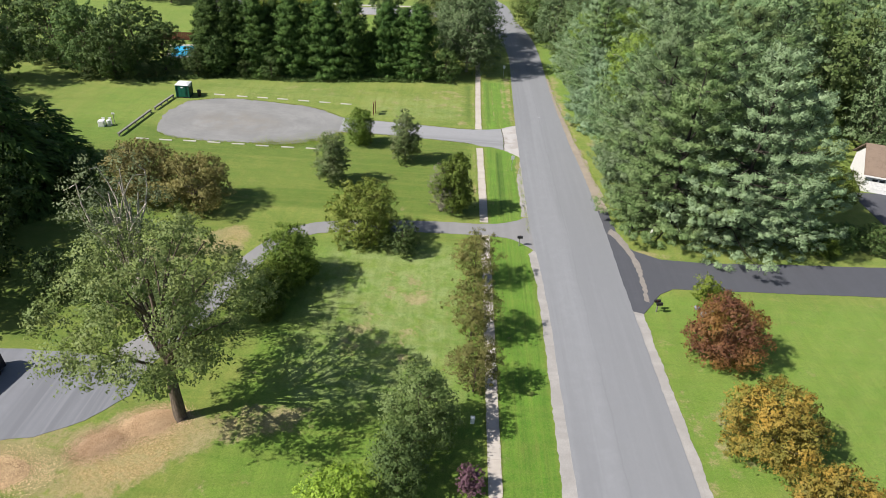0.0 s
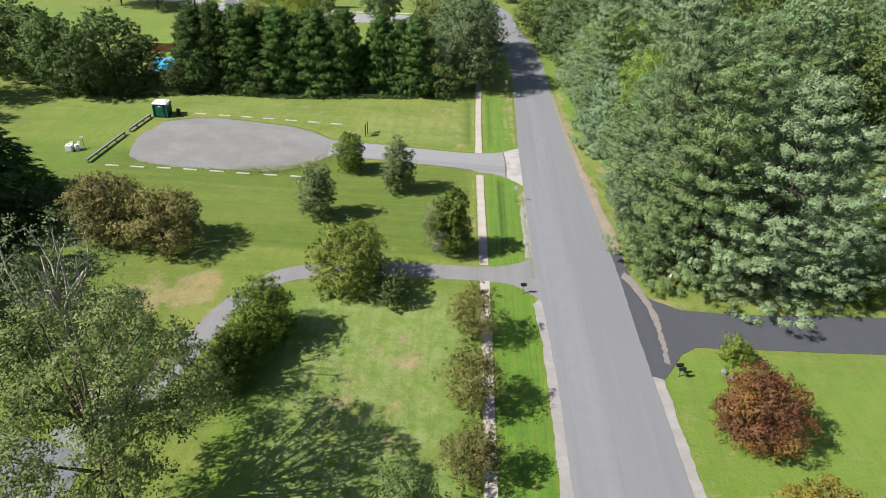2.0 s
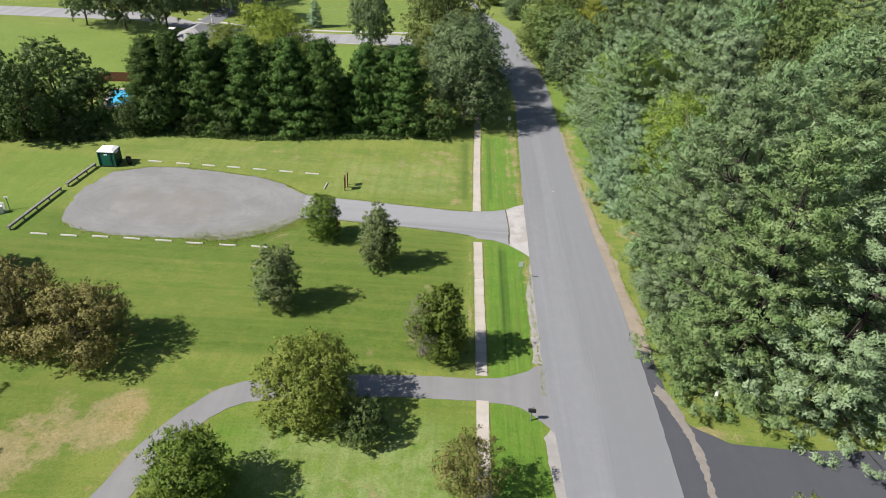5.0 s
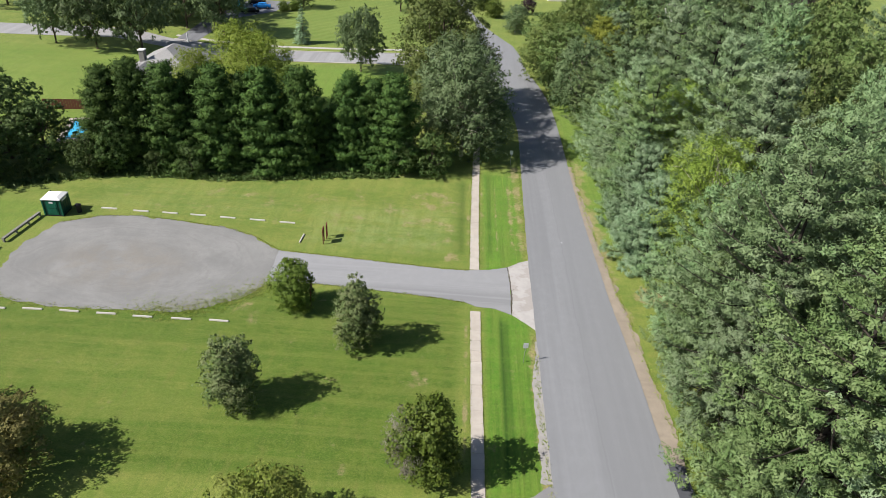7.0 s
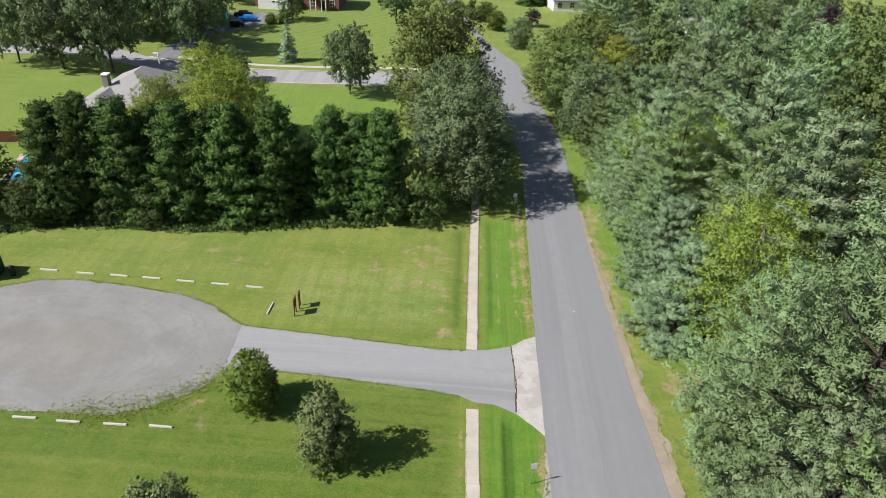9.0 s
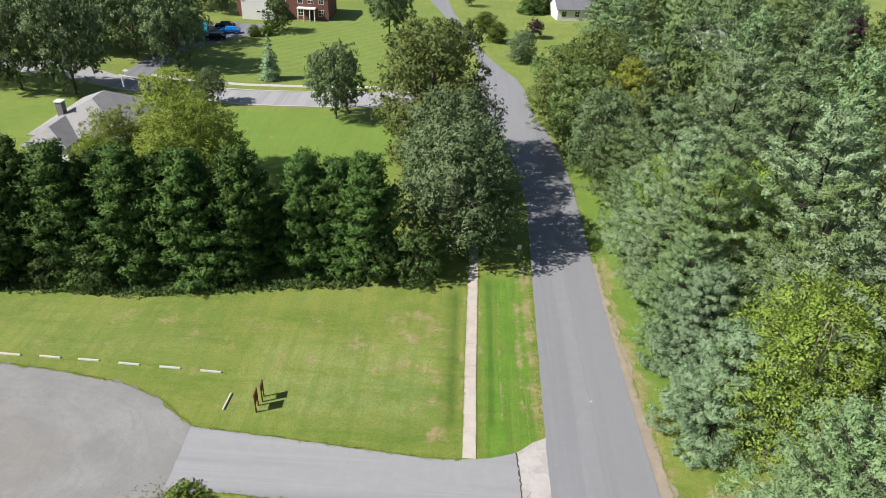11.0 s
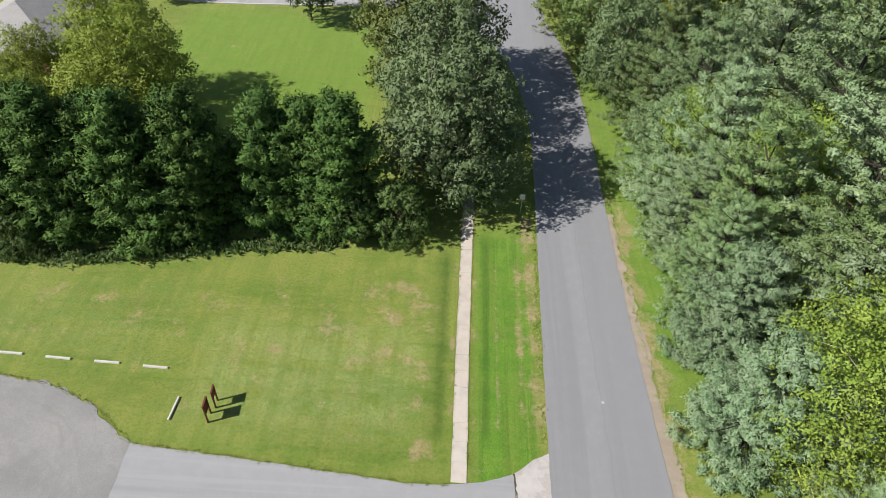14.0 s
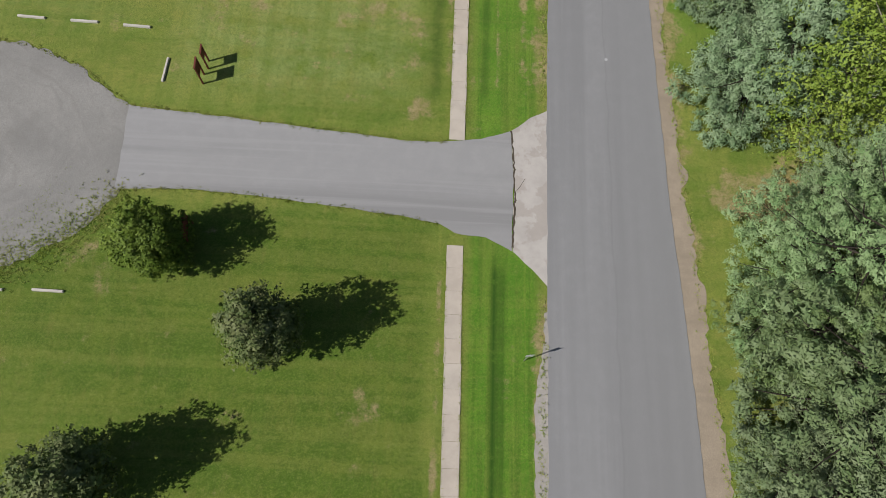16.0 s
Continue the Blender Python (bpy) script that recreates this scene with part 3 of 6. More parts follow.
def pine(name, label, h, w, leaf, seed, plumes=520, base=0.03, coarse=1.0, tier=1.0):
    """A white pine: whorls of long limbs, each a flat fan of side branches that end in separate plumes of needles."""
    rng, g = random.Random(seed), np.random.default_rng(seed)
    root = thing(name, label, "tree")
    lines = [[(0, 0, -0.2, h * 0.019)] + limb((0, 0, 0.5), (rng.uniform(-0.5, 0.5), rng.uniform(-0.5, 0.5), h * 0.97), h * 0.015, 0.03, rng, 0.01, 8)]
    limbs = []
    z = h * base
    while z < h * 0.97:
        f = z / h
        reach = w / 2 * (1 - f ** 1.7) ** 0.85 * (0.80 + 0.20 * min(1.0, f / 0.15)) + 0.3
        turn = rng.uniform(0, 6.28)
        count = rng.randint(6, 8) if f < 0.7 else rng.randint(4, 6)
        for k in range(count):
            a = turn + 6.283 * k / count + rng.uniform(-0.3, 0.3)
            limbs.append((z + rng.uniform(-0.3, 0.3), a, reach * rng.choice((0.55, 0.78, 0.95, 1.05, 1.2)), f))
        z += tier * h * rng.uniform(0.072, 0.094) * (1.0 if f < 0.75 else 0.7)
    step = 1.0 * math.sqrt(sum(l * l for _, _, l, _ in limbs) * 0.42 / plumes)
    pos, way, scale = [], [], []
    for z, a, l, f in limbs:
        rise = (-0.10 + 0.80 * f) * l
        tip = Vector((math.cos(a) * l, math.sin(a) * l, max(0.5, z + rise)))
        start = Vector((0, 0, z))
        line = []
        for i in range(5):
            s = i / 4
            c = start.lerp(tip, s)
            c.z += -0.09 * l * math.sin(math.pi * s)
            line.append((*c, 0.09 * (h / 22) * (1 - s) + 0.012))
        lines.append(line)
        lift = 0.25 + 0.55 * f
        pos.append(tuple(tip))
        way.append((math.cos(a), math.sin(a), lift + 0.15))
        scale.append(rng.uniform(1.0, 1.35))
        s, hand = 0.10 + 0.06 * rng.random(), rng.choice((-1, 1))
        while s < 0.97:
            i = min(int(s * 4), 3)
            c = Vector(line[i][:3]).lerp(Vector(line[i + 1][:3]), s * 4 - i)
            t = a + hand * rng.uniform(0.75, 1.15)
            out = Vector((math.cos(t), math.sin(t), 0.10 + 0.25 * f))
            long = l * (0.42 - 0.32 * s) * min(1.0, 0.35 + s * 1.6) * rng.uniform(0.75, 1.25) + 0.25
            n = max(1, round(long / step))
            for q in range(1, n + 1):
                p = c + out * (long * q / n) + Vector((rng.uniform(-0.12, 0.12), rng.uniform(-0.12, 0.12), rng.uniform(-0.15, 0.20)))
                pos.append(tuple(p))
                u = t - hand * 0.35
                way.append((math.cos(u), math.sin(u), lift + rng.uniform(-0.15, 0.25)))
                scale.append(rng.uniform(0.75, 1.2) * (1.0 if q == n else 0.85))
            hand = -hand
            s += step * rng.uniform(0.38, 0.62) / max(l, 0.8)
    tv, tf = tubes(lines, 4)
    solid("trunk", tv, tf, DARK_BARK, root, True)
    # each plume is a burst of needle bundles that point outwards and up from its twig
    n, k = len(pos), int((74 if coarse < 1.5 else 60) / coarse)
    size = min(step, 0.95 * coarse ** 0.4) * 0.95
    P, W, S = np.repeat(np.array(pos), k, axis=0), np.repeat(np.array(way), k, axis=0), np.repeat(np.array(scale), k) * size
    W /= np.linalg.norm(W, axis=1, keepdims=True)
    D = g.normal(size=(n * k, 3))
    D /= np.linalg.norm(D, axis=1, keepdims=True)
    D = D * np.array([1, 1, 0.7]) + np.array([0, 0, 0.22]) + W * 0.30
    D /= np.linalg.norm(D, axis=1, keepdims=True)
    along = g.uniform(-0.45, 0.45, n * k) * S
    L = g.uniform(0.22, 0.38, n * k) * S * coarse ** 0.4
    at = P + W * along[:, None] + D * (S * g.uniform(0.22, 0.62, n * k))[:, None]
    soft = D * 0.9 + W * (along / S)[:, None] * 0.7 + np.array([0, 0, 0.30])
    away = P * np.array([1, 1, 0])
    away /= np.maximum(np.linalg.norm(away, axis=1, keepdims=True), 0.3)
    soft = soft + away * 0.25
    soft /= np.linalg.norm(soft, axis=1, keepdims=True)
    lie = g.normal(size=(n * k, 3))
    lie -= soft * (lie * soft).sum(1, keepdims=True)
    lie = lie / np.linalg.norm(lie, axis=1, keepdims=True) + soft * 0.30 + W * 0.35
    v, f, nor = kites(at, soft + g.normal(scale=0.18, size=(n * k, 3)), lie, L, L * 0.46, rng, 0.15, soft, True)
    solid("crown", v, f, leaf, root, normals=nor)
    return root


def spruce(name, label, h, w, leaf, seed, sprays=4200, droop=0.35, base=0.02, size=0.55, taper=0.72):
    """A conifer with a narrow cone of tiered, hanging boughs."""
    rng, g = random.Random(seed), np.random.default_rng(seed)
    root = thing(name, label, "tree")
    lines = [[(0, 0, -0.2, h * 0.02)] + limb((0, 0, 0.4), (0, 0, h * 0.97), h * 0.016, 0.02, rng, 0.006, 6)]
    boughs = []
    z = h * base + 0.3
    while z < h * 0.965:
        f = z / h
        reach = w / 2 * ((1 - f) ** taper) * (0.88 + 0.12 * min(1, f / 0.1)) + 0.12
        count = max(4, int(9 * (1 - f) + 3))
        t0 = rng.uniform(0, 6.28)
        for k in range(count):
            boughs.append((z + rng.uniform(-0.25, 0.25), t0 + 6.283 * k / count + rng.uniform(-0.3, 0.3), reach * rng.uniform(0.72, 1.18)))
        z += h * 0.042 * rng.uniform(0.8, 1.2)
    total = sum(b[2] for b in boughs)
    P, U, O = [], [], []
    for z, a, l in boughs:
        ca, sa = math.cos(a), math.sin(a)
        lines.append([(0, 0, z, 0.035), (ca * l * 0.5, sa * l * 0.5, z + 0.02 * l, 0.02), (ca * l, sa * l, z - droop * l * 0.6, 0.006)])
        for _ in range(max(3, int(1.35 * sprays * l / total))):
            s = rng.uniform(0.10, 1.03) ** 0.6
            side = rng.gauss(0, 1) * 0.20 * l * (1.1 - 0.55 * s)
            P.append((ca * l * s - sa * side, sa * l * s + ca * side, max(0.1, z + 0.04 * l * s - droop * l * 0.65 * s * s - abs(side) * 0.25 + rng.uniform(-0.1, 0.14))))
            U.append((ca - sa * side * 0.6, sa + ca * side * 0.6, -droop * (0.2 + s) + rng.uniform(-0.25, 0.3)))
            O.append((ca * 0.5, sa * 0.5, 1.0))
    tv, tf = tubes(lines, 4)
    solid("trunk", tv, tf, BARK, root, True)
    n = len(P)
    L = size * g.uniform(0.6, 1.35, n) * (h / 14) ** 0.4
    soft = np.array(U) * 1.0 + np.array([0, 0, 0.5]) + g.normal(scale=0.25, size=(n, 3))
    v, f, nor = kites(np.array(P), np.array(O) + g.normal(scale=0.35, size=(n, 3)), np.array(U) + g.normal(scale=0.25, size=(n, 3)), L, L * g.uniform(0.30, 0.5, n), rng, 0.3, soft, True)
    solid("crown", v, f, leaf, root, normals=nor)
    return root


def plant(tree, x, y, turn=0.0, s=1.0, sz=None, label="", z=0.0):
    """A copy of a tree elsewhere, turned and scaled."""
    ob = copy_thing(tree, pose(x, y, z, 0, 0, turn) @ Matrix.Diagonal((s, s, sz or s, 1)))
    if label:
        tagged(ob, label)
    return ob


def put(tree, x, y, turn=0.0, s=1.0, sz=None):
    tree.matrix_basis = pose(x, y, 0, 0, 0, turn) @ Matrix.Diagonal((s, s, sz or s, 1))
    return tree

# ---- ground ----


def patch(x, y, cx, cy, rx, ry, turn=0.0):
    """How far inside an ellipse a point lies: 1 in the middle, 0 at the rim and beyond."""
    c, s = np.cos(radians(turn)), np.sin(radians(turn))
    u, v = ((x - cx) * c + (y - cy) * s) / rx, (-(x - cx) * s + (y - cy) * c) / ry
    return np.clip(1 - (u * u + v * v), 0, 1)


def between(v, lo, hi, soft=0.6):
    return np.clip((v - lo) / soft, 0, 1) * np.clip((hi - v) / soft, 0, 1)


def ground():
    xs = np.concatenate([[-2500, -900, -400, -220], np.arange(-130, -60, 3.0), np.arange(-60, 2.6, 0.8), np.arange(2.8, 12.0, 0.2), np.arange(12.4, 62, 0.8), np.arange(62, 140, 3.0), [220, 400, 900, 2500]])
    ys = np.concatenate([[-2500, -900, -300, -100, -40], np.arange(0, 20, 2.0), np.arange(20, 130, 0.8), np.arange(130, 290, 2.5), [320, 450, 900, 2500]])
    X, Y = np.meshgrid(xs, ys)
    x, y = X.ravel(), Y.ravel()
    nx, ny = len(xs), len(ys)
    i = (np.arange(ny - 1)[:, None] * nx + np.arange(nx - 1)[None, :]).ravel()
    ob = solid("ground", np.stack([x, y, np.zeros_like(x)], 1), np.stack([i, i + 1, i + nx + 1, i + nx], 1), LAWN)
    verge = between(x, 5.3, 10.3) * between(y, 20, 128, 3)
    lush = 0.9 * verge + 0.6 * between(x, 18, 26, 1.5) * between(y, 106, 165, 5) + 0.55 * between(x, -17, 4.4) * between(y, 25, 66, 4) + 0.3 * between(x, 20.5, 60) * between(y, 20, 58, 2)
    dry = 0.95 * between(x, 9.3, 11.4, 0.7) * between(y, 70, 91, 2) + 0.7 * between(x, 9.2, 11.4, 0.8) * between(y, 103, 130, 2)
    dry += 0.85 * between(x, 18.2, 20.9, 0.9) * between(y, 70, 134, 4) + 0.7 * between(x, 3.4, 4.1, 0.25) * between(y, 72, 93, 2) + 0.4 * between(x, 3.4, 4.1, 0.25) * between(y, 102, 128, 2)
    dry += 0.75 * between(x, 7.05, 7.5, 0.2) * between(y, 103, 124, 3) + 0.6 * between(x, 8.6, 9.6, 0.4) * between(y, 103, 126, 3) + 0.35 * between(x, 5.0, 5.7, 0.3) * between(y, 103, 124, 3) + 0.5 * between(x, 20.6, 22.8, 0.9) * between(y, 20, 50, 2)
    for cx, cy, rx, ry, k in ((-3, 55, 3.4, 3.6, 0.75), (-7, 48.5, 2.4, 6, 0.55), (-2.5, 47, 2, 4, 0.5), (-24.2, 63.0, 2.8, 3.4, 0.6), (-28.5, 61.0, 5.5, 4.2, 0.9), (-31.5, 57.5, 4.0, 3.0, 0.7), (-24.6, 63.4, 2.4, 3.2, 0.6), (-24, 32, 11, 6, 0.2), (-21.6, 34.2, 5.0, 3.4, 0.8), (-25.5, 31.5, 6.5, 3.8, 0.85), (-2, 111, 9, 8, 0.26), (-14, 113, 9, 5, 0.2), (-30, 113, 12, 3.5, 0.2), (1.9, 102.6, 1.3, 1.0, 0.7), (-0.3, 118, 4, 5, 0.32), (2.3, 95.6, 1.6, 1.0, 0.9), (-13, 36.4, 4.5, 2.2, 0.9), (-24, 31.5, 6, 4, 0.35), (-32, 30, 6, 3.5, 0.5), (-18.5, 34.4, 3.5, 2.6, 0.5), (24.7, 37, 2.2, 6, 0.6), (-0.5, 84, 1.5, 6, 0.4), (-18.5, 90.5, 3.5, 1.8, 0.35), (24, 97.5, 3, 2.5, 0.95), (29, 98, 5, 4, 0.9), (-22, 57, 2.5, 6, 0.6), (-16, 66, 3, 1.5, 0.5), (24, 65.2, 3.4, 1.0, 0.95)):
        dry += k * patch(x, y, cx, cy, rx, ry) ** 0.6
    earth = 0.85 * patch(x, y, -21.8, 33.6, 5.0, 3.4, 25) ** 0.5 + 0.75 * patch(x, y, -23.4, 30.4, 4.6, 3.0, 30) ** 0.5 + 0.6 * patch(x, y, -15.6, 36.0, 2.6, 1.4) ** 0.5 + 0.8 * patch(x, y, -31.5, 29.6, 4.5, 2.2) ** 0.5
    dry += 0.10 * between(x, -46, 3.4, 3) * between(y, 102, 119, 2)
    earth += 0.75 * patch(x, y, -24.0, 63.4, 2.2, 3.6) ** 0.5 + 0.55 * patch(x, y, -29.0, 60.5, 4.0, 1.8, 20) ** 0.5
    earth += 0.9 * patch(x, y, 28.5, 97.5, 4, 2.8) ** 0.5
    bright = 0.3 * between(x, -45, -2, 3) * between(y, 186, 260, 3) + 0.45 * between(x, -110, -52, 4) * between(y, 130, 176, 4) + 0.8 * between(x, -37, -6, 3) * between(y, 132, 173, 3) + 0.5 * between(x, 20, 60, 2) * between(y, 20, 58, 1) + 0.45 * between(x, -62, -46, 4) * between(y, 84, 112, 4)
    mown = 0.15 * between(x, 21, 60, 1) * between(y, 15, 58, 1) + 0.4 * between(x, -45, -2, 3) * between(y, 186, 250, 3)
    deep = 0.5 * between(x, -60, -2, 3) * between(y, 186, 260, 3) + 0.95 * between(x, -75, 3.6, 1.0) * between(y, 70.5, 95.5, 1.5) * (1 - 0.5 * patch(x, y, -25, 80, 14, 8)) + 0.6 * between(x, -60, -24, 3) * between(y, 40, 70, 4)
    pale = 0.85 * between(x, -15, 3.8, 3) * between(y, 36, 66, 4) + 0.55 * between(x, -17, 3, 3) * between(y, 102, 115, 3) + 0.25 * between(x, -45, -17, 3) * between(y, 107, 118, 3)
    # where the colour carries the ditches' darker grass and shade
    ditch_shade = between(x, 6.8, 8.0, 0.4) * between(y, 72, 93, 2) * (0.8 + 0.4 * np.sin(x * 9.0)) + 0.5 * between(x, 5.9, 6.8, 0.3) * between(y, 103, 126, 2) + 0.55 * between(x, 2.2, 3.5, 0.4) * between(y, 103, 124, 2)
    for key, val in (("ditch_shade", ditch_shade), ("pale", pale), ("deep", deep), ("lush", lush), ("dry", dry), ("earth", earth), ("bright", bright), ("mown", mown)):
        ob.data.attributes.new(key, "FLOAT", "POINT").data.foreach_set("value", np.clip(val, 0, 1.0).astype(np.float32))
    return tagged(ob, "mown green lawn with dry straw-coloured patches", "lawn", kind="structure")


ground()

# ---- paving ----
left = smooth_line([(10.9, -160), (11.0, 40), (11.2, 52), (11.0, 60), (10.6, 68), (10.5, 75), (10.6, 90), (10.7, 103), (10.9, 112), (11.2, 124), (11.5, 134), (11.7, 144), (11.1, 151), (10.0, 159), (6.0, 170), (-2, 175.6)], 1)
left += smooth_line([(-2, 185), (3.5, 190), (6.0, 203), (4.1, 220), (-2.5, 243.6), (-9, 268), (-22, 320)], 1)
right = smooth_line([(20.4, -160), (20.3, 31), (20.1, 43), (20.0, 52), (19.9, 60), (19.95, 68), (19.85, 75), (19.5, 87), (19.0, 95), (18.8, 101), (18.5, 113), (18.4, 124), (18.5, 133), (18.6, 145), (18.3, 157), (17.1, 168), (15.2, 177), (14.2, 194), (10.6, 203), (6.5, 214.3), (2.6, 234), (-1.4, 253), (-4.7, 277), (-15, 320)], 1)
paving("road", left + right[::-1], 0.045, ROAD, "grey asphalt road with faint wheel tracks", "road", 0.05)
paving("cross_street", [(-2, 175.6), (-11.5, 176.2), (-26.3, 174.2), (-36.7, 173.4), (-45.2, 175.2), (-60.5, 177.7), (-75, 183), (-92, 181), (-130, 178), (-130, 186), (-92, 190), (-75, 191), (-62.5, 184.5), (-52, 181.4), (-38.4, 180.4), (-26.2, 181.6), (-12.6, 184), (-2, 185)], 0.042, STREET, "pale grey asphalt side street", "road", 0.02)
paving("park_drive", [(-17.8, 102), (-11.2, 101.5), (-5.4, 101), (1.1, 100.45), (3.8, 100.5), (6.1, 100.9), (8.2, 101.6), (8.4, 98.7), (8.3, 92.9), (6.6, 93.8), (4.6, 94.0), (3.5, 94.6), (1.4, 94.9), (-3, 95.4), (-8.6, 95.9), (-13, 96.1), (-17.6, 95.9)], 0.032, DRIVE, "smooth grey asphalt drive to the parking lot", "driveway", 0.06)
paving("drive_apron", [(8.25, 101.6), (9.6, 102.7), (10.9, 103.4), (10.9, 90.4), (9.6, 91.8), (8.35, 92.9), (8.45, 97)], 0.038, APRON, "cracked pale concrete apron between drive and road", "driveway", 0.06)
paving("parking_lot", [(-17.6, 102.1), (-19.8, 103.3), (-21.5, 104.8), (-25.2, 106.2), (-31, 107.1), (-36.1, 107.6), (-40.7, 107.1), (-44.6, 105.0), (-46.1, 100.1), (-45.6, 95), (-44.6, 91.6), (-42.7, 90.4), (-39.5, 89.6), (-33.3, 89.4), (-28.3, 89.6), (-24.1, 89.8), (-21.9, 91.1), (-19.6, 92.7), (-18.2, 94.0), (-17.2, 95.7)], 0.022, LOT, "grey stone-dust parking lot with tyre tracks", "parking lot", 0.28, 0.4)
outer = smooth_line([(10.8, 72.6), (8.4, 70.9), (5.9, 69.9), (-1.7, 69.8), (-6.7, 69.3), (-11.2, 68.6), (-15, 68), (-17.8, 66.4), (-19.8, 63.7), (-21.4, 60.7), (-22.4, 57.4), (-23.4, 53), (-25, 48), (-29, 43)], 1)
inner = smooth_line([(10.8, 64.2), (8.7, 66.6), (6.2, 67.2), (-1.5, 67.1), (-6.4, 66.6), (-14.2, 65.7), (-16.8, 63.9), (-18.2, 61.6), (-19.4, 59.1), (-20.4, 55), (-21.6, 50), (-23.5, 45), (-25.2, 40)], 1)
paving("loop_drive", outer + inner[::-1], 0.028, OLD_DRIVE, "worn grey asphalt drive curving over the lawn", "driveway", 0.08)
paving("house_drive", [(-75, 43), (-38.4, 42.5), (-32.5, 42.7), (-26.7, 41.9), (-25.0, 40.3), (-24.9, 38.0), (-27.2, 35.0), (-30.1, 33.1), (-34, 32.3), (-75, 31)], 0.034, WORN_DRIVE, "dark asphalt parking area with patched cracks", "driveway", 0.08)
paving("east_drive", [(19.3, 75.6), (21.1, 75.0), (21.3, 69.4), (21.6, 67.0), (22.5, 65.9), (25.3, 64.3), (30.6, 64.1), (40.9, 65), (52.4, 65.7), (58, 68), (58, 86), (70, 86), (70, 66), (90, 66), (90, 61), (49, 59.5), (38.4, 59), (28.9, 58.6), (25.2, 58.4), (23.6, 57.3), (22.3, 55.4), (21.0, 53.6), (19.8, 54.0), (19.2, 58), (19.2, 66)], 0.038, DARK_DRIVE, "dark sealed asphalt driveway joining the road", "driveway", 0.06)
paving("road_shoulder", [(9.9, -100), (9.95, 31), (10.1, 40), (10.3, 50), (10.3, 58), (9.9, 63.6), (10.9, 65), (11.5, 60), (11.6, 40), (11.4, -100)], 0.018, SHOULDER, "pale gravel shoulder beside the road", "road shoulder", 0.12, 0.4)
paving("road_shoulder", [(19.6, -100), (19.6, 50), (20.0, 54), (20.9, 54.5), (21.0, 46), (21.2, 36), (21.5, -100)], 0.018, SHOULDER, "pale gravel shoulder beside the road", "road shoulder", 0.12, 0.4, 5)
paving("road_shoulder", [(19.3, 75.2), (19.0, 90), (18.4, 104), (18.2, 116), (18.1, 130), (18.9, 130), (19.3, 116), (19.7, 104), (20.5, 92), (21.3, 80), (21.2, 75.2)], 0.018, TAN_SHOULDER, "pale gravel shoulder beside the road", "road shoulder", 0.34, 0.4, 7)

paving("drive_joint", [(20.6, 71.0), (21.5, 69.6), (22.2, 66.4), (22.6, 63.0), (22.4, 58.5), (22.1, 55.6), (21.6, 55.8), (21.9, 59), (22.0, 62.5), (21.6, 65.5), (20.9, 68.2), (20.1, 69.6)], 0.050, JOINT_GRAVEL, "crumbled gravelly joint between driveway and road", "driveway", 0.18, 0.25, 9)
paving("road_shoulder", [(9.7, 72.5), (9.75, 78), (9.75, 83.8), (10.2, 85.9), (10.4, 89), (11.2, 89), (11.3, 78), (11.2, 72.5)], 0.018, SHOULDER, "pale gravel shoulder beside the road", "road shoulder", 0.14, 0.3, 11)


def side_x(y):
    """Left edge of the sidewalk."""
    return 4.45 - 0.45 * min(max((y - 60) / 40, 0), 1) + 0.35 * min(max((y - 112) / 30, 0), 1)


def sidewalk():
    root = tagged(thing("sidewalk", "narrow concrete sidewalk of weathered slabs", "sidewalk"), kind="structure")
    rng = random.Random(4)
    y = -22.4
    shapes = []
    for k in range(4):
        bm = boxes((0, 0.004, -0.1, 1.06, 1.514, 0.035 + 0.004 * k), bevel=0.007)
        me = bpy.data.meshes.new("slab")
        bm.to_mesh(me)
        bm.free()
        me.materials.append(CONCRETE)
        shapes.append(me)
    while y < 168:
        if not (66.6 < y + 0.75 < 70.4 or 93.6 < y + 0.75 < 101.2):
            slab = new("slab", shapes[rng.randrange(4)])
            slab.parent = root
            slab.matrix_basis = pose(side_x(y) + rng.uniform(-0.02, 0.02), y, 0, rng.uniform(-0.3, 0.3), rng.uniform(-0.5, 0.5), rng.uniform(-0.4, 0.4))
        y += 1.52


sidewalk()


def kerb(points, w=0.3, top=0.13):
    bm = bmesh.new()
    for (ax, ay), (bx, by) in zip(points, points[1:]):
        long = math.hypot(bx - ax, by - ay)
        m = pose(ax, ay, 0, 0, 0, math.degrees(math.atan2(by - ay, bx - ax)))
        box(bm, 0, 0, -0.1, long, w, top, 0.02, m)
    return tagged(part("kerb", bm, KERB), "pale concrete kerb along the side street", "kerb", kind="structure")


kerb(smooth_line([(-2, 185), (-12.6, 184), (-26.2, 181.6), (-38.4, 180.4), (-52, 181.4), (-62.5, 184.5)], 1)[::-1])
kerb(smooth_line([(-2, 175.3), (-11.5, 175.9), (-26.3, 173.9), (-36.7, 173.1), (-45.2, 174.9), (-60.5, 177.4)], 1)[::-1])
paving("far_sidewalk", [(-2, 187.4), (-12.9, 186.4), (-26.6, 184.2), (-38.5, 183.1), (-52, 184.0), (-63, 187), (-63, 188.2), (-52, 185.2), (-38.5, 184.3), (-26.6, 185.4), (-12.9, 187.6), (-2, 188.6)], 0.03, KERB, "pale concrete sidewalk along the side street", "sidewalk", 0.0)

# ---- trees beside the camera's way ----
R = random.Random(11)

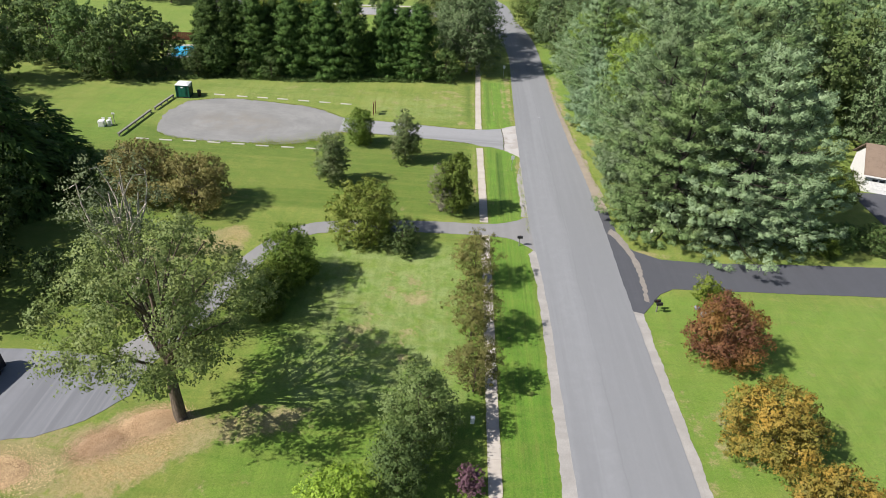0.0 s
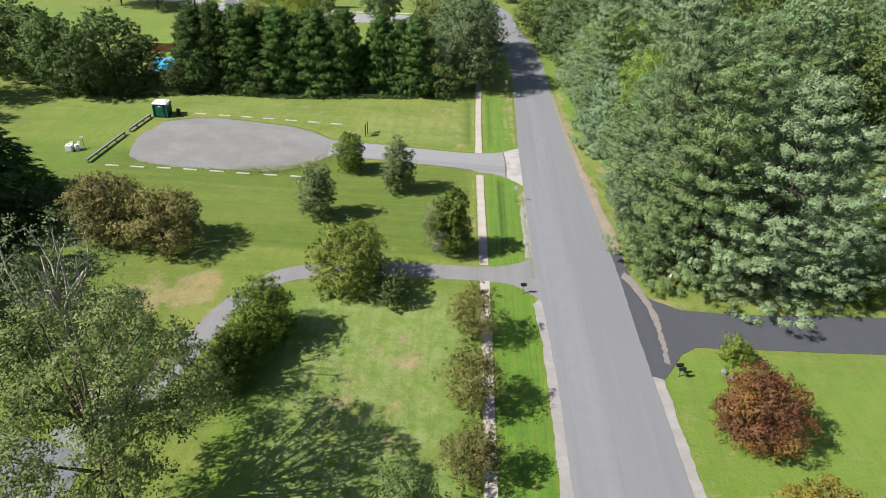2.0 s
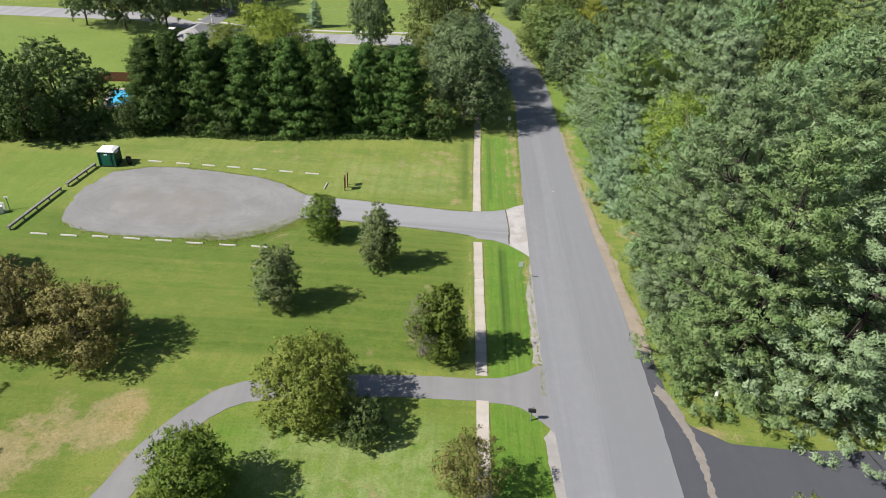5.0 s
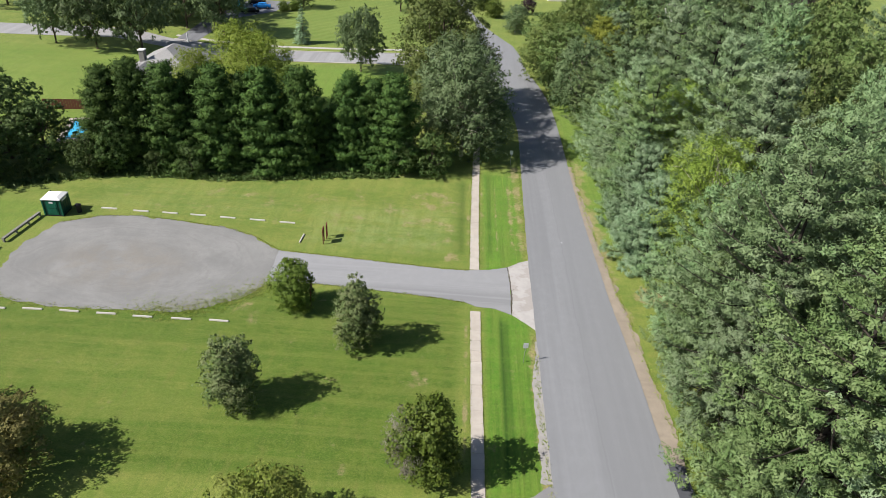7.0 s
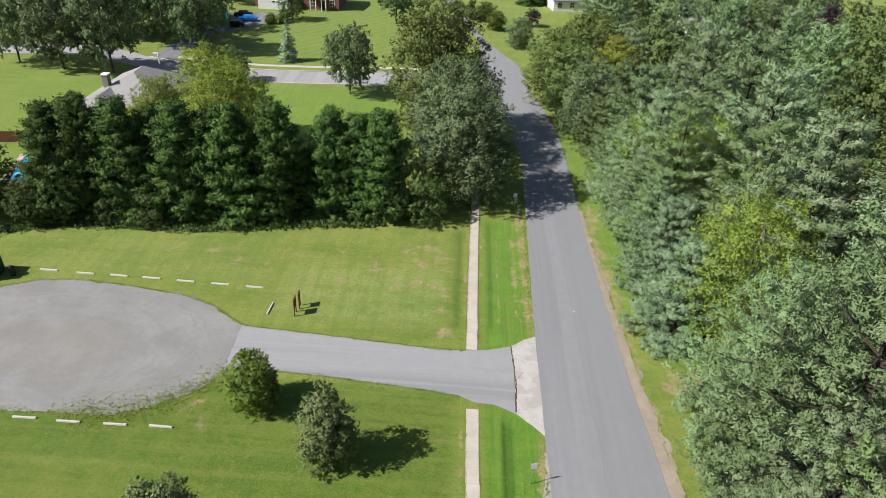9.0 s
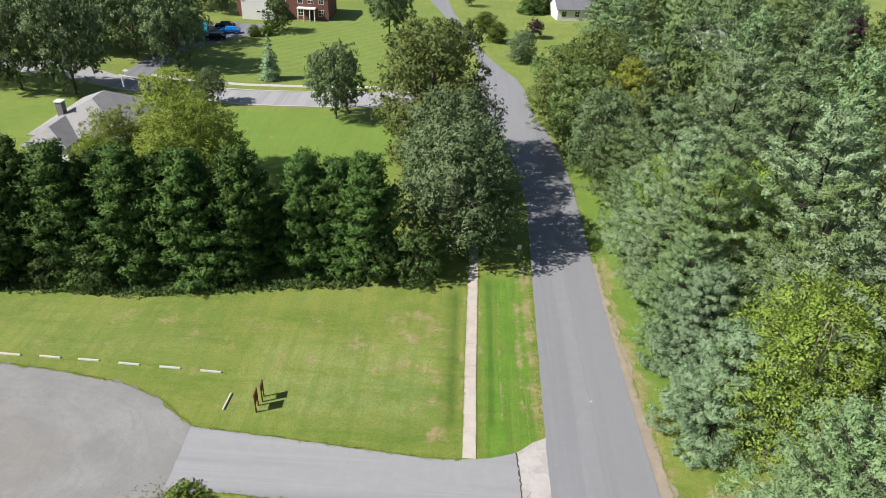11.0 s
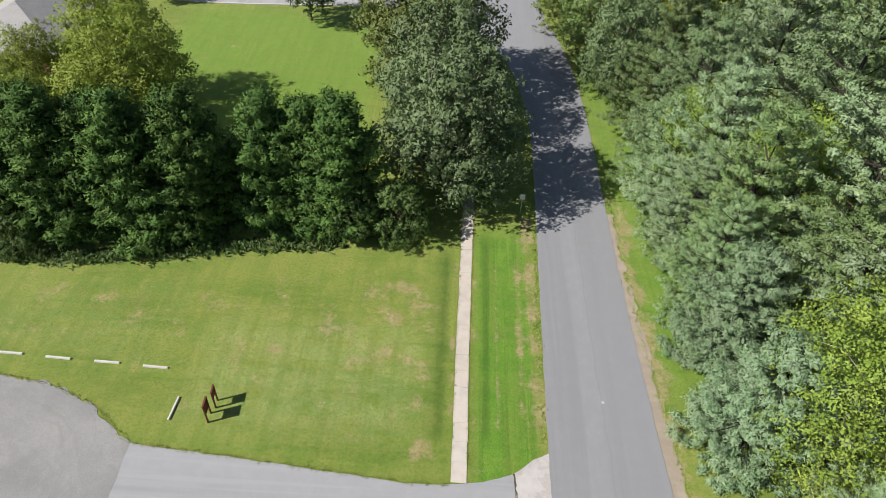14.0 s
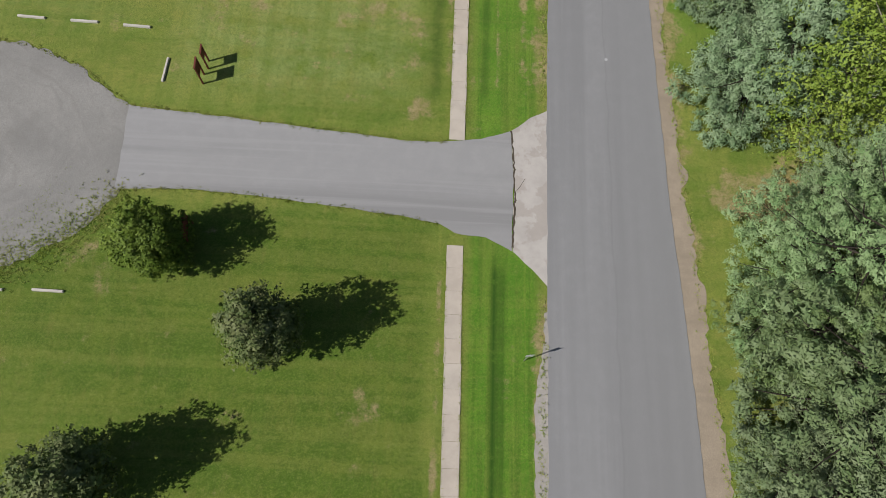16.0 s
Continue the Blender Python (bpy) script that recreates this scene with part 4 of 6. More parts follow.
put(broadleaf("maple_tree", "large leafy maple on a bare trunk beside wood chips", 16.4, 15.6, BIG_LEAF, 21, 15000, 30, 0.50, 0.40, 0.95, 0.40, None, 1, "tree", 0.20), -20.0, 36.0)
put(broadleaf("dying_tree", "half-dead tree with pale bare stems and thin leaves", 17.6, 8.6, PALE_LEAF, 22, 2200, 18, 0.54, 0.50, 0.20, 0.6, PALE_BARK, 5, "tree", 0.2), -26.2, 45.4)
put(broadleaf("thin_tree", "thin feathery tree with pale green leaves", 12.5, 6.6, PALE_LEAF, 23, 5000, 18, 0.15, 0.05, 0.45, 0.4, PALE_BARK, 2), -23.5, 46.0)
put(broadleaf("shrub", "rounded green shrub on the lawn", 4.9, 4.9, DULL_LEAF, 24, 2200, 12, 0.08, category="shrub"), -37.4, 50.4)
bronze = put(broadleaf("bronze_maple", "low spreading maple with bronze leaves", 6.6, 9.2, BROWN_LEAF, 25, 8000, 24, 0.2, 0.02, 1.5, 0.35, None, 2), -31.0, 69.6)
plant(bronze, -37.0, 71.6, 140, 1.0, 1.08, "spreading maple with dull bronze leaves")
shrub = put(broadleaf("shrub", "dense dark green shrub on the lawn", 6.4, 6.0, SHRUB_LEAF, 26, 8000, 20, 0.12, 0.0, 1.8, 0.35, category="shrub"), -15.6, 55.6)
plant(shrub, -17.0, 51.6, 100, 0.85, 0.66, "low dense green shrub beside a taller one")
plant(shrub, -16.2, 49.4, 200, 0.45, 0.42, "small dense green shrub")
put(broadleaf("round_tree", "round-crowned tree with yellowish green leaves", 7.6, 8.3, LINDEN_LEAF, 27, 12000, 44, 0.16, 0.0, 1.9, 0.45), -9.4, 64.6, 0, 0.94)
put(broadleaf("shrub", "round dull green shrub beside a tree", 3.6, 3.9, DULL_LEAF, 28, 2200, 14, 0.08, 0.0, category="shrub"), -4.7, 62.4)
young = put(broadleaf("young_tree", "young oval-crowned tree with a leafy crown", 7.9, 4.3, YOUNG_LEAF, 29, 6000, 18, 0.09, 0.03, 1.6, 0.3), -6.3, 86.6)
plant(young, -15.4, 78.4, 80, 1.06, 0.95, "young tree with dense grey-green leaves")
put(broadleaf("young_tree", "low bushy tree with bright green leaves", 5.6, 4.4, SHRUB_LEAF, 30, 5500, 16, 0.09, 0.0, 1.7, 0.3), -13.5, 91.8)
put(broadleaf("young_tree", "green bushy tree beside grey bare twigs", 8.4, 4.9, SHRUB_LEAF, 31, 6000, 18, 0.10, 0.0, 1.6, 0.32), 0.9, 72.4)
put(broadleaf("bare_shrub", "leafless grey twiggy shrub", 6.4, 4.0, GREY_TWIG, 32, 2200, 14, 0.06, 0.0, 0.30, 0.4, PALE_BARK, 5, "shrub"), -0.6, 72.6)
street = put(broadleaf("street_tree", "thin street tree with sparse bronze leaves", 6.6, 5.6, STREET_LEAF, 33, 4200, 16, 0.10, 0.12, 0.8, 0.4, None, 1, "tree", 0.1), 3.6, 57.4, 0, 0.9)
plant(street, 3.2, 48.4, 90, 1.06, 1.1, "street tree with brownish green leaves")
plant(street, 3.4, 41.0, 200, 0.95, 0.95, "street tree with sparse dull leaves")
put(broadleaf("young_tree", "leafy green tree beside the sidewalk", 7.2, 6.0, WOOD_LEAF, 34, 7000, 18, 0.13, 0.0, 1.1, 0.4), -1.0, 35.4)
put(broadleaf("young_tree", "dark green bushy tree beside the sidewalk", 6.0, 4.7, DULL_LEAF, 35, 5500, 16, 0.12, 0.0, 1.15), -2.2, 30.8)
put(broadleaf("young_tree", "small tree with bright lime-green leaves", 4.8, 5.6, LIME_LEAF, 36, 3200, 16, 0.12, 0.0, 1.0), -6.0, 27.2)
put(broadleaf("shrub", "small purple-leaved shrub beside the sidewalk", 2.4, 2.2, PURPLE_LEAF, 37, 1500, 10, 0.05, 0.0, category="shrub"), 3.0, 30.8)
put(broadleaf("shrub", "small yellow-green shrub on the lawn", 3.0, 3.0, OLIVE_LEAF, 38, 1700, 10, 0.05, 0.0, category="shrub"), 28.2, 56.6)
put(broadleaf("shrub", "small clipped lime-green shrub", 1.7, 1.9, LIME_LEAF, 70, 900, 9, 0.04, 0.0, category="shrub"), 28.9, 53.6)
put(broadleaf("red_maple", "round maple with dark red and orange leaves", 6.8, 7.0, RED_LEAF, 39, 10000, 28, 0.17, 0.0, 1.5, 0.4), 26.6, 47.2)
orange = put(broadleaf("autumn_tree", "round tree with orange and olive leaves", 6.6, 7.6, ORANGE_LEAF, 40, 9000, 28, 0.17, 0.0, 1.5, 0.4), 26.4, 36.2)
plant(orange, 28.0, 28.6, 130, 0.95, 0.9, "autumn tree with orange leaves")

# ---- dark trees at the west edge ----
dark = put(spruce("spruce_tree", "broad dark spruce with hanging boughs", 17, 13, SPRUCE_LEAF, 41, 6500, 0.45, 0.0, 0.85, 0.6), -51.5, 69)
for x, y, s, sz in ((-59, 76, 1.1, 1.05), (-52, 78, 0.75, 0.55), (-62, 62, 1.1, 1.2), (-69, 78, 0.95, 0.8), (-74, 84, 1.0, 0.8), (-54, 58, 0.9, 0.8)):
    plant(dark, x, y, R.uniform(0, 360), s, sz)
put(broadleaf("shrub", "dark rounded shrub under the spruces", 5.0, 6.0, VINE_LEAF, 42, 2600, 16, 0.1, 0.0, category="shrub"), -45.2, 71.5)

# ---- hedgerow behind the parking lot ----
fir = put(pine("hedge_conifer", "tall dark green conifer in a close row", 14.0, 6.8, SPRUCE_LEAF, 43, 300, 0.0, 1.3, 0.5), -37.5, 122.6)
fir2 = put(pine("hedge_conifer", "tall dark green conifer in a close row", 14.0, 7.2, SPRUCE_LEAF, 44, 300, 0.0, 1.3, 0.55), -31.0, 123.2)
for k, (x, y, s, sz) in enumerate(((-45.2, 121.5, 0.95, 0.96), (-41.8, 122.3, 0.9, 1.02), (-34.3, 124.5, 0.9, 0.9), (-27.8, 124.5, 0.9, 0.9), (-24.6, 123.4, 1.0, 1.0), (-19.8, 124.4, 0.92, 1.0), (-13.4, 126, 0.85, 0.95), (-10.2, 126.8, 0.9, 0.88), (-7.2, 126.2, 0.98, 0.95), (-16.4, 126.5, 0.6, 0.55), (-48.2, 126, 0.7, 0.8))):
    plant(fir if k % 2 else fir2, x, y, 47 * k, s, sz)
vine = put(broadleaf("vine_covered_tree", "rounded tree covered with green vines", 12.5, 11.0, VINE_LEAF, 45, 4800, 30, 0.25, 0.0, 1.2, 0.35), -60, 121)
for x, y, s, sz in ((-67, 117, 0.95, 1.0), (-60.8, 113.6, 0.8, 0.9), (-46.8, 50.5, 1.0, 1.15), (-50, 59, 1.0, 1.1), (-44.5, 44.6, 0.6, 0.6), (-54.5, 120.4, 0.80, 0.74), (-75, 121, 1.1, 1.05), (-85, 124, 1.1, 1.1), (-95, 122, 1.1, 1.0), (-79, 108, 1.0, 1.0), (-89, 105, 1.1, 1.1), (-79, 97, 0.9, 0.9), (-47.5, 118.3, 0.46, 0.46), (-44.2, 119.4, 0.5, 0.6), (-39, 119.5, 0.3, 0.26), (-34.2, 119.6, 0.36, 0.36), (-5.5, 124.4, 0.44, 0.42), (-1.6, 124.4, 0.48, 0.50), (-57, 114.6, 0.3, 0.2), (-61, 113.6, 0.32, 0.22), (-65, 112.6, 0.3, 0.2), (-54.5, 116.2, 0.26, 0.2)):
    plant(vine, x, y, R.uniform(0, 360), s, sz)
olive = put(broadleaf("olive_tree", "tall tree with yellowish olive leaves", 15.5, 12.5, OLIVE_LEAF, 46, 14000, 30, 0.3, 0.05, 1.1), -29, 135)
plant(olive, -34, 144, 60, 0.95, 0.95)
plant(olive, -39.5, 138, 200, 0.62, 0.78)
plant(olive, -37.5, 131, 160, 0.6, 0.72)
willow = put(broadleaf("grey_willow", "wide grey-green tree with some dead twigs", 16.5, 14.0, WILLOW_LEAF, 47, 14000, 34, 0.32, 0.03, 1.5, 0.42, PALE_BARK), 2.4, 131.5)
oak = put(broadleaf("oak_tree", "tall broad oak beside the road", 20, 15.5, OAK_LEAF, 48, 15000, 36, 0.4, 0.03, 1.5, 0.42), -1.4, 152, 0, 1.08)
plant(willow, 1.0, 142, 120, 0.85, 0.95)

# ---- pine wood east of the road ----
pines = [put(pine("white_pine", "tall white pine with soft blue-green plumes", 24, 16.0, leaf, 60 + k, 680, 0.01), *p) for k, (leaf, p) in enumerate(((GREEN_PINE, (27.8, 71.6)), (PALE_PINE, (34.6, 69.4)), (PINE_LEAF, (27.4, 83.5))))]
plant(pines[1], 40.6, 70.8, 130, 0.74, 0.80)
blue = put(pine("blue_conifer", "blue-green conifer at the edge of the road", 11, 8.5, BLUE_LEAF, 66, 480), 24.6, 105.2)
plant(blue, 24.8, 113.5, 90, 0.9, 1.0)
front = ((26.4, 91.2, 0.74), (25.0, 87.5, 0.5), (25.4, 79.0, 0.66), (33.5, 79, 0.95), (26.4, 121, 0.76), (26.0, 129, 0.72), (26.6, 138, 0.74), (25.4, 146.5, 0.68), (34, 106, 0.95), (34, 92, 0.95), (37, 84, 1.0), (35, 121, 0.95), (36, 131, 1.0), (45, 92, 0.85), (24.2, 125, 0.5), (23.8, 134, 0.5), (33, 114, 0.8), (34, 141, 0.95), (24.2, 117.5, 0.5), (24.6, 72.5, 0.45), (29, 97.5, 0.45))
for k, (x, y, s) in enumerate(front):
    plant(pines[(k + 2) % 3], x, y, 67 * k, s, s * R.uniform(0.94, 1.04))
wood_tree = put(broadleaf("wood_tree", "broadleaved tree in the pine wood", 17, 12.5, WOOD_LEAF, 49, 6500, 30, 0.25, 0.03, 1.1), 42, 113)
lime = put(broadleaf("wood_tree", "yellow-green tree with dead twigs at the wood's edge", 13, 10.5, LIME_WOOD, 50, 17000, 30, 0.22, 0.06, 0.72, 0.42, PALE_BARK, 1, "tree", 0.12), 29.6, 104.0, 0, 1.25)
plant(lime, 25.8, 133, 70, 0.6, 0.8)
plant(lime, 31, 125, 170, 0.85, 0.95)
far_pine = put(pine("white_pine", "white pine crowded in the wood", 24, 15.5, PINE_LEAF, 75, 300, 0.03, 2.0), 52, 108)
far_tree = put(broadleaf("wood_tree", "broadleaved tree crowded in the wood", 18, 13.0, WOOD_LEAF, 76, 3600, 26, 0.25, 0.03, 1.15), 62, 110)
far_olive = put(broadleaf("wood_tree", "olive-green tree crowded in the wood", 17, 13.0, WILLOW_LEAF, 77, 3600, 26, 0.25, 0.03, 1.15), 72, 116)
y = 93.0
while y < 258:
    x = 42.5 if y < 160 else 33.0
    while x < 106:
        px, py = x + R.uniform(-3, 3), y + R.uniform(-3, 3)
        if not (54 < px < 82 and py < 101) and not (py > 182 and px < 42):
            s = R.uniform(0.75, 1.02)
            if R.random() < 0.45:
                plant(pines[R.randrange(3)] if px < 48 and py < 125 else far_pine, px, py, R.uniform(0, 360), s * 0.82, s)
            else:
                plant(wood_tree if px < 50 and py < 140 else R.choice((far_tree, far_tree, far_olive)), px, py, R.uniform(0, 360), s * 0.80, s * 0.95)
        x += 11.0 + 0.03 * (y - 90)
    y += 10.5 + 0.03 * (y - 90)
# trees round the bend
plant(wood_tree, 20.6, 163, 30, 0.84, 0.8)
plant(oak, 19.4, 171, 200, 0.72, 0.62)
plant(wood_tree, 19.2, 181, 130, 0.8, 0.68)
put(pine("yellow_pine", "yellow-green pine in open tiers at the bend", 15, 11, GOLD_PINE, 81, 420), 26.6, 160.5)
plant(far_pine, 32, 197, 20, 0.8, 0.75)
plant(far_tree, 23.5, 193, 20, 0.6, 0.55)
plant(far_pine, 38, 214, 70, 0.75, 0.7)
plant(far_pine, 33, 226, 170, 0.6, 0.55)
plant(oak, 24.5, 174, 80, 0.7, 0.75)
plant(willow, 22.5, 154, 150, 0.7, 0.8)
plant(pines[1], 30, 165, 10, 0.72, 0.66)
plum = put(broadleaf("plum_tree", "dark purple-leaved plum tree", 9, 7.5, PLUM_LEAF, 51, 3000, 18, 0.15, 0.05), 28.5, 178)
plant(far_tree, 38, 246, 70, 0.7, 0.7)
plant(plum, 27.0, 181.5, 20, 0.8, 1.0)
plant(plum, 19.2, 231, 50, 0.6, 0.5)
plant(plum, 92, 228, 50, 1.2, 1.2)
plant(shrub, 7.0, 234, 40, 0.9, 0.75, "round dark green shrub on the far lawn")
plant(shrub, 9.6, 225, 100, 0.85, 0.7, "round dark green shrub on the far lawn")
plant(willow, 14.5, 209, 40, 0.45, 0.42)
plant(dark, 20.5, 259, 40, 0.7, 0.5)
plant(dark, 27.5, 262, 90, 0.8, 0.9)
plant(dark, 34, 262, 10, 0.8, 1.0)
plant(street, 2.6, 262, 0, 0.9, 0.9)

# ---- trees along the side street ----
stree = put(broadleaf("street_maple", "dark green street tree on a clear trunk", 11.5, 12.0, MAPLE_LEAF, 52, 7000, 30, 0.22, 0.08, 1.5, 0.40), -18.6, 169.8, 0, 0.8, 1.1)
for x, y, s in ((-16, 225, 1.25), (-64.5, 173.5, 1.4), (-53, 190, 1.3), (-63, 194, 1.4), (-74, 173.5, 1.2), (-72, 198, 1.4), (-84, 196, 1.4), (-76, 205, 1.25), (-84, 176, 1.1), (-60, 236, 0.6), (-38, 243, 0.55), (-40.4, 173.0, 0.5), (-95, 201, 1.2)):
    plant(stree, x, y, R.uniform(0, 360), s, s)
for x, y in ((-72, 214), (-62, 206), (-80, 222), (-92, 236), (-70, 240), (-76, 252), (-60, 258), (-48, 268), (-34, 266), (-90, 258), (-108, 250), (-110, 226), (-112, 205)):
    plant(far_tree, x, y, R.uniform(0, 360), 1.0, R.uniform(0.85, 1.1))
put(spruce("blue_spruce", "small blue spruce standing on the lawn", 8.6, 4.4, BLUE_LEAF, 53, 3600, 0.2, 0.0, 0.42, 0.8), -34.4, 187.6)
plant(vine, -42.0, 222, 10, 0.62, 0.62)
plant(shrub, -46, 217, 40, 0.5, 0.4, "small round shrub beside the drive")
plant(shrub, -43.5, 218.5, 90, 0.45, 0.35, "small round shrub beside the drive")

# ---- planting by the east driveway ----
plant(shrub, 53.6, 81.6, 20, 0.86, 0.85, "round green shrub beside the garage")
plant(vine, 44.3, 68.8, 20, 0.35, 0.25)
plant(shrub, 46.2, 67.6, 140, 0.45, 0.35, "small bright round shrub in a dark bed")
plant(vine, 48.5, 69.6, 80, 0.36, 0.28)
plant(vine, 52.5, 69.4, 170, 0.4, 0.3)
plant(vine, 42, 70.5, 210, 0.34, 0.3)

# ---- things on the park side ----


def wheel_stop():
    ob = thing("wheel_stop", "pale concrete wheel stop lying on the grass", "wheel stop", group="wheel stops round the lot")
    bm = bmesh.new()
    v = [bm.verts.new(c) for x in (-0.96, 0.96) for c in ((x, -0.10, 0), (x, 0.10, 0), (x * 0.985, 0.065, 0.15), (x * 0.985, -0.065, 0.15))]
    for f in ((0, 1, 2, 3), (7, 6, 5, 4), (0, 4, 5, 1), (1, 5, 6, 2), (2, 6, 7, 3), (3, 7, 4, 0)):
        bm.faces.new([v[i] for i in f])
    bmesh.ops.bevel(bm, geom=list(bm.edges), offset=0.015, segments=1, affect="EDGES")
    part("block", bm, STOP, ob)
    for x in (-0.6, 0.6):
        part("anchor_pin", rod((x, 0, 0.14), (x, 0, 0.165), 0.02), STEEL, ob)
    return ob


stop = wheel_stop()
spots = [(-45.4, 88.55, 1), (-42.0, 88.6, 0), (-38.5, 88.8, 1), (-34.9, 88.85, -1), (-31.3, 88.85, 1), (-27.7, 88.75, 0), (-23.95, 88.8, 1), (-20.3, 88.9, -1)]
spots += [(-40.6, 108.9, 0), (-36.6, 108.75, -1), (-33.0, 108.75, -2), (-29.5, 108.7, -1), (-25.8, 108.55, -2), (-22.1, 108.45, -1), (-18.4, 108.3, -2), (-15.85, 104.9, 87)]
for k, (x, y, turn) in enumerate(spots):
    if k:
        copy_thing(stop, pose(x, y, 0, 0, 0, turn))
    else:
        stop.matrix_basis = pose(x, y, 0, 0, 0, turn)


def portable_toilet():
    ob = thing("portable_toilet", "green plastic portable toilet with a white roof", "portable toilet", (-46.0, 107.3, 0), 3)
    w, d, h = 1.05, 1.0, 2.15
    part("base", boxes((-w - 0.04, -d - 0.04, 0, w + 0.04, d + 0.04, 0.14), bevel=0.03), BLACK, ob)
    bm = boxes((-w, -d, 0.14, w, d, h), bevel=0.05)
    for x in (-0.75, -0.25, 0.25, 0.75):
        box(bm, x - 0.16, d - 0.01, 0.3, x + 0.16, d + 0.035, h - 0.35, 0.012)
        box(bm, w - 0.01, x - 0.16, 0.3, w + 0.035, x + 0.16, h - 0.45, 0.012)
        box(bm, -w - 0.035, x - 0.16, 0.3, -w + 0.01, x + 0.16, h - 0.45, 0.012)
    part("body", bm, DARK_GREEN, ob, "dark green moulded walls")
    for x in (-w, w):
        for y in (-d, d):
            part("corner_post", boxes((x - 0.07, y - 0.07, 0.1, x + 0.07, y + 0.07, h + 0.02), bevel=0.02), GREEN_PLASTIC, ob)
    door = part("door", boxes((-0.62, -d - 0.05, 0.2, 0.62, -d + 0.01, h - 0.12), (-0.48, -d - 0.075, 0.35, 0.48, -d - 0.04, 0.95), (-0.48, -d - 0.075, 1.08, 0.48, -d - 0.04, 1.65), bevel=0.015), GREEN_PLASTIC, ob, "green plastic door")
    part("handle", boxes((0.42, -d - 0.12, 1.0, 0.50, -d - 0.06, 1.18), bevel=0.01), BLACK, door)
    part("notice", boxes((-0.22, -d - 0.085, 1.74, 0.22, -d - 0.052, 1.92)), WHITE_PLASTIC, door, "white notice panel")
    for s in (-1, 1):
        part("vent", boxes((s * w - 0.03, -0.55, h - 0.34, s * w + 0.045, 0.55, h - 0.12), bevel=0.01), WHITE_PLASTIC, ob, "pale louvred vent")
    bm = bmesh.new()
    low = [bm.verts.new((x, y, h)) for x, y in ((-w - 0.1, -d - 0.12), (w + 0.1, -d - 0.12), (w + 0.1, d + 0.12), (-w - 0.1, d + 0.12))]
    mid = [bm.verts.new((v.co.x, v.co.y, h + 0.10)) for v in low]
    top = [bm.verts.new((v.co.x * 0.55, v.co.y * 0.6, h + 0.32)) for v in low]
    bm.faces.new(low[::-1])
    bm.faces.new(top)
    for a, b in ((low, mid), (mid, top)):
        for i in range(4):
            bm.faces.new((a[i], a[(i + 1) % 4], b[(i + 1) % 4], b[i]))
    bmesh.ops.bevel(bm, geom=list(bm.edges), offset=0.03, segments=2, affect="EDGES")
    part("roof", bm, WHITE_PLASTIC, ob, "white domed plastic roof")
    part("vent_pipe", rod((-0.7, 0.7, h), (-0.7, 0.7, h + 0.45), 0.06), BLACK, ob)


portable_toilet()


def trash_can():
    ob = thing("trash_can", "black plastic trash can beside the toilet", "trash can", (-43.6, 107.6, 0))
    bm = rod((0, 0, 0.02), (0, 0, 1.0), 0.27, 0.33, 16)
    bmesh.ops.bevel(bm, geom=list(bm.edges), offset=0.015, segments=1, affect="EDGES")
    part("body", bm, BLACK, ob)
    part("rim", rod((0, 0, 0.96), (0, 0, 1.02), 0.36, 0.36, 16), BLACK, ob)
    part("lid", rod((0, 0.0, 1.02), (0.03, 0.08, 1.17), 0.34, 0.16, 16), BLACK, ob)


trash_can()


def rail(x0, y0, x1, y1):
    long = math.hypot(x1 - x0, y1 - y0)
    ob = thing("timber_barrier", "low weathered timber barrier on short posts", "barrier", (x0, y0, 0), math.degrees(math.atan2(y1 - y0, x1 - x0)), "barriers beside the lot")
    n = max(2, round(long / 2.45))
    for k in range(n + 1):
        x = 0.15 + (long - 0.3) * k / n
        part("post", boxes((x - 0.10, -0.10, -0.1, x + 0.10, 0.10, 0.34), bevel=0.015), GREY_WOOD, ob)
    for k in range(n):
        a, b = 0.02 + (long - 0.04) * k / n, 0.02 + (long - 0.04) * (k + 1) / n - 0.02
        part("beam", boxes((a, -0.16, 0.34, b, 0.16, 0.56), bevel=0.02), GREY_WOOD, ob)


rail(-49.0, 88.8, -48.4, 98.9)
rail(-48.2, 99.9, -47.6, 106.2)


def notice_board(x, y, w, turn, board=1.0, high=1.95):
    ob = thing("notice_board", "red-brown wooden notice board on two posts", "sign", (x, y, 0), turn, "park notice boards")
    for s in (-w / 2, w / 2):
        part("post", boxes((s - 0.05, -0.05, -0.1, s + 0.05, 0.05, high), bevel=0.01), RED_WOOD, ob)
    panel = part("panel", boxes((-w / 2 + 0.05, -0.03, high - board - 0.05, w / 2 - 0.05, 0.03, high - 0.05), bevel=0.006), RED_WOOD, ob)
    part("rail", boxes((-w / 2 - 0.08, -0.06, high - 0.02, w / 2 + 0.08, 0.06, high + 0.04), bevel=0.01), RED_WOOD, ob)
    for k in range(4):
        z = high - 0.25 - k * board * 0.18
        part("text_line", boxes((-w * 0.32, 0.03, z - 0.03, w * (0.30 - 0.05 * (k % 2)), 0.036, z + 0.03)), WHITE, panel)


notice_board(-13.15, 104.35, 0.75, 93, 1.0)
notice_board(-12.98, 105.5, 0.62, 95, 0.75, 1.85)
notice_board(-12.15, 93.0, 1.5, 98, 0.9)


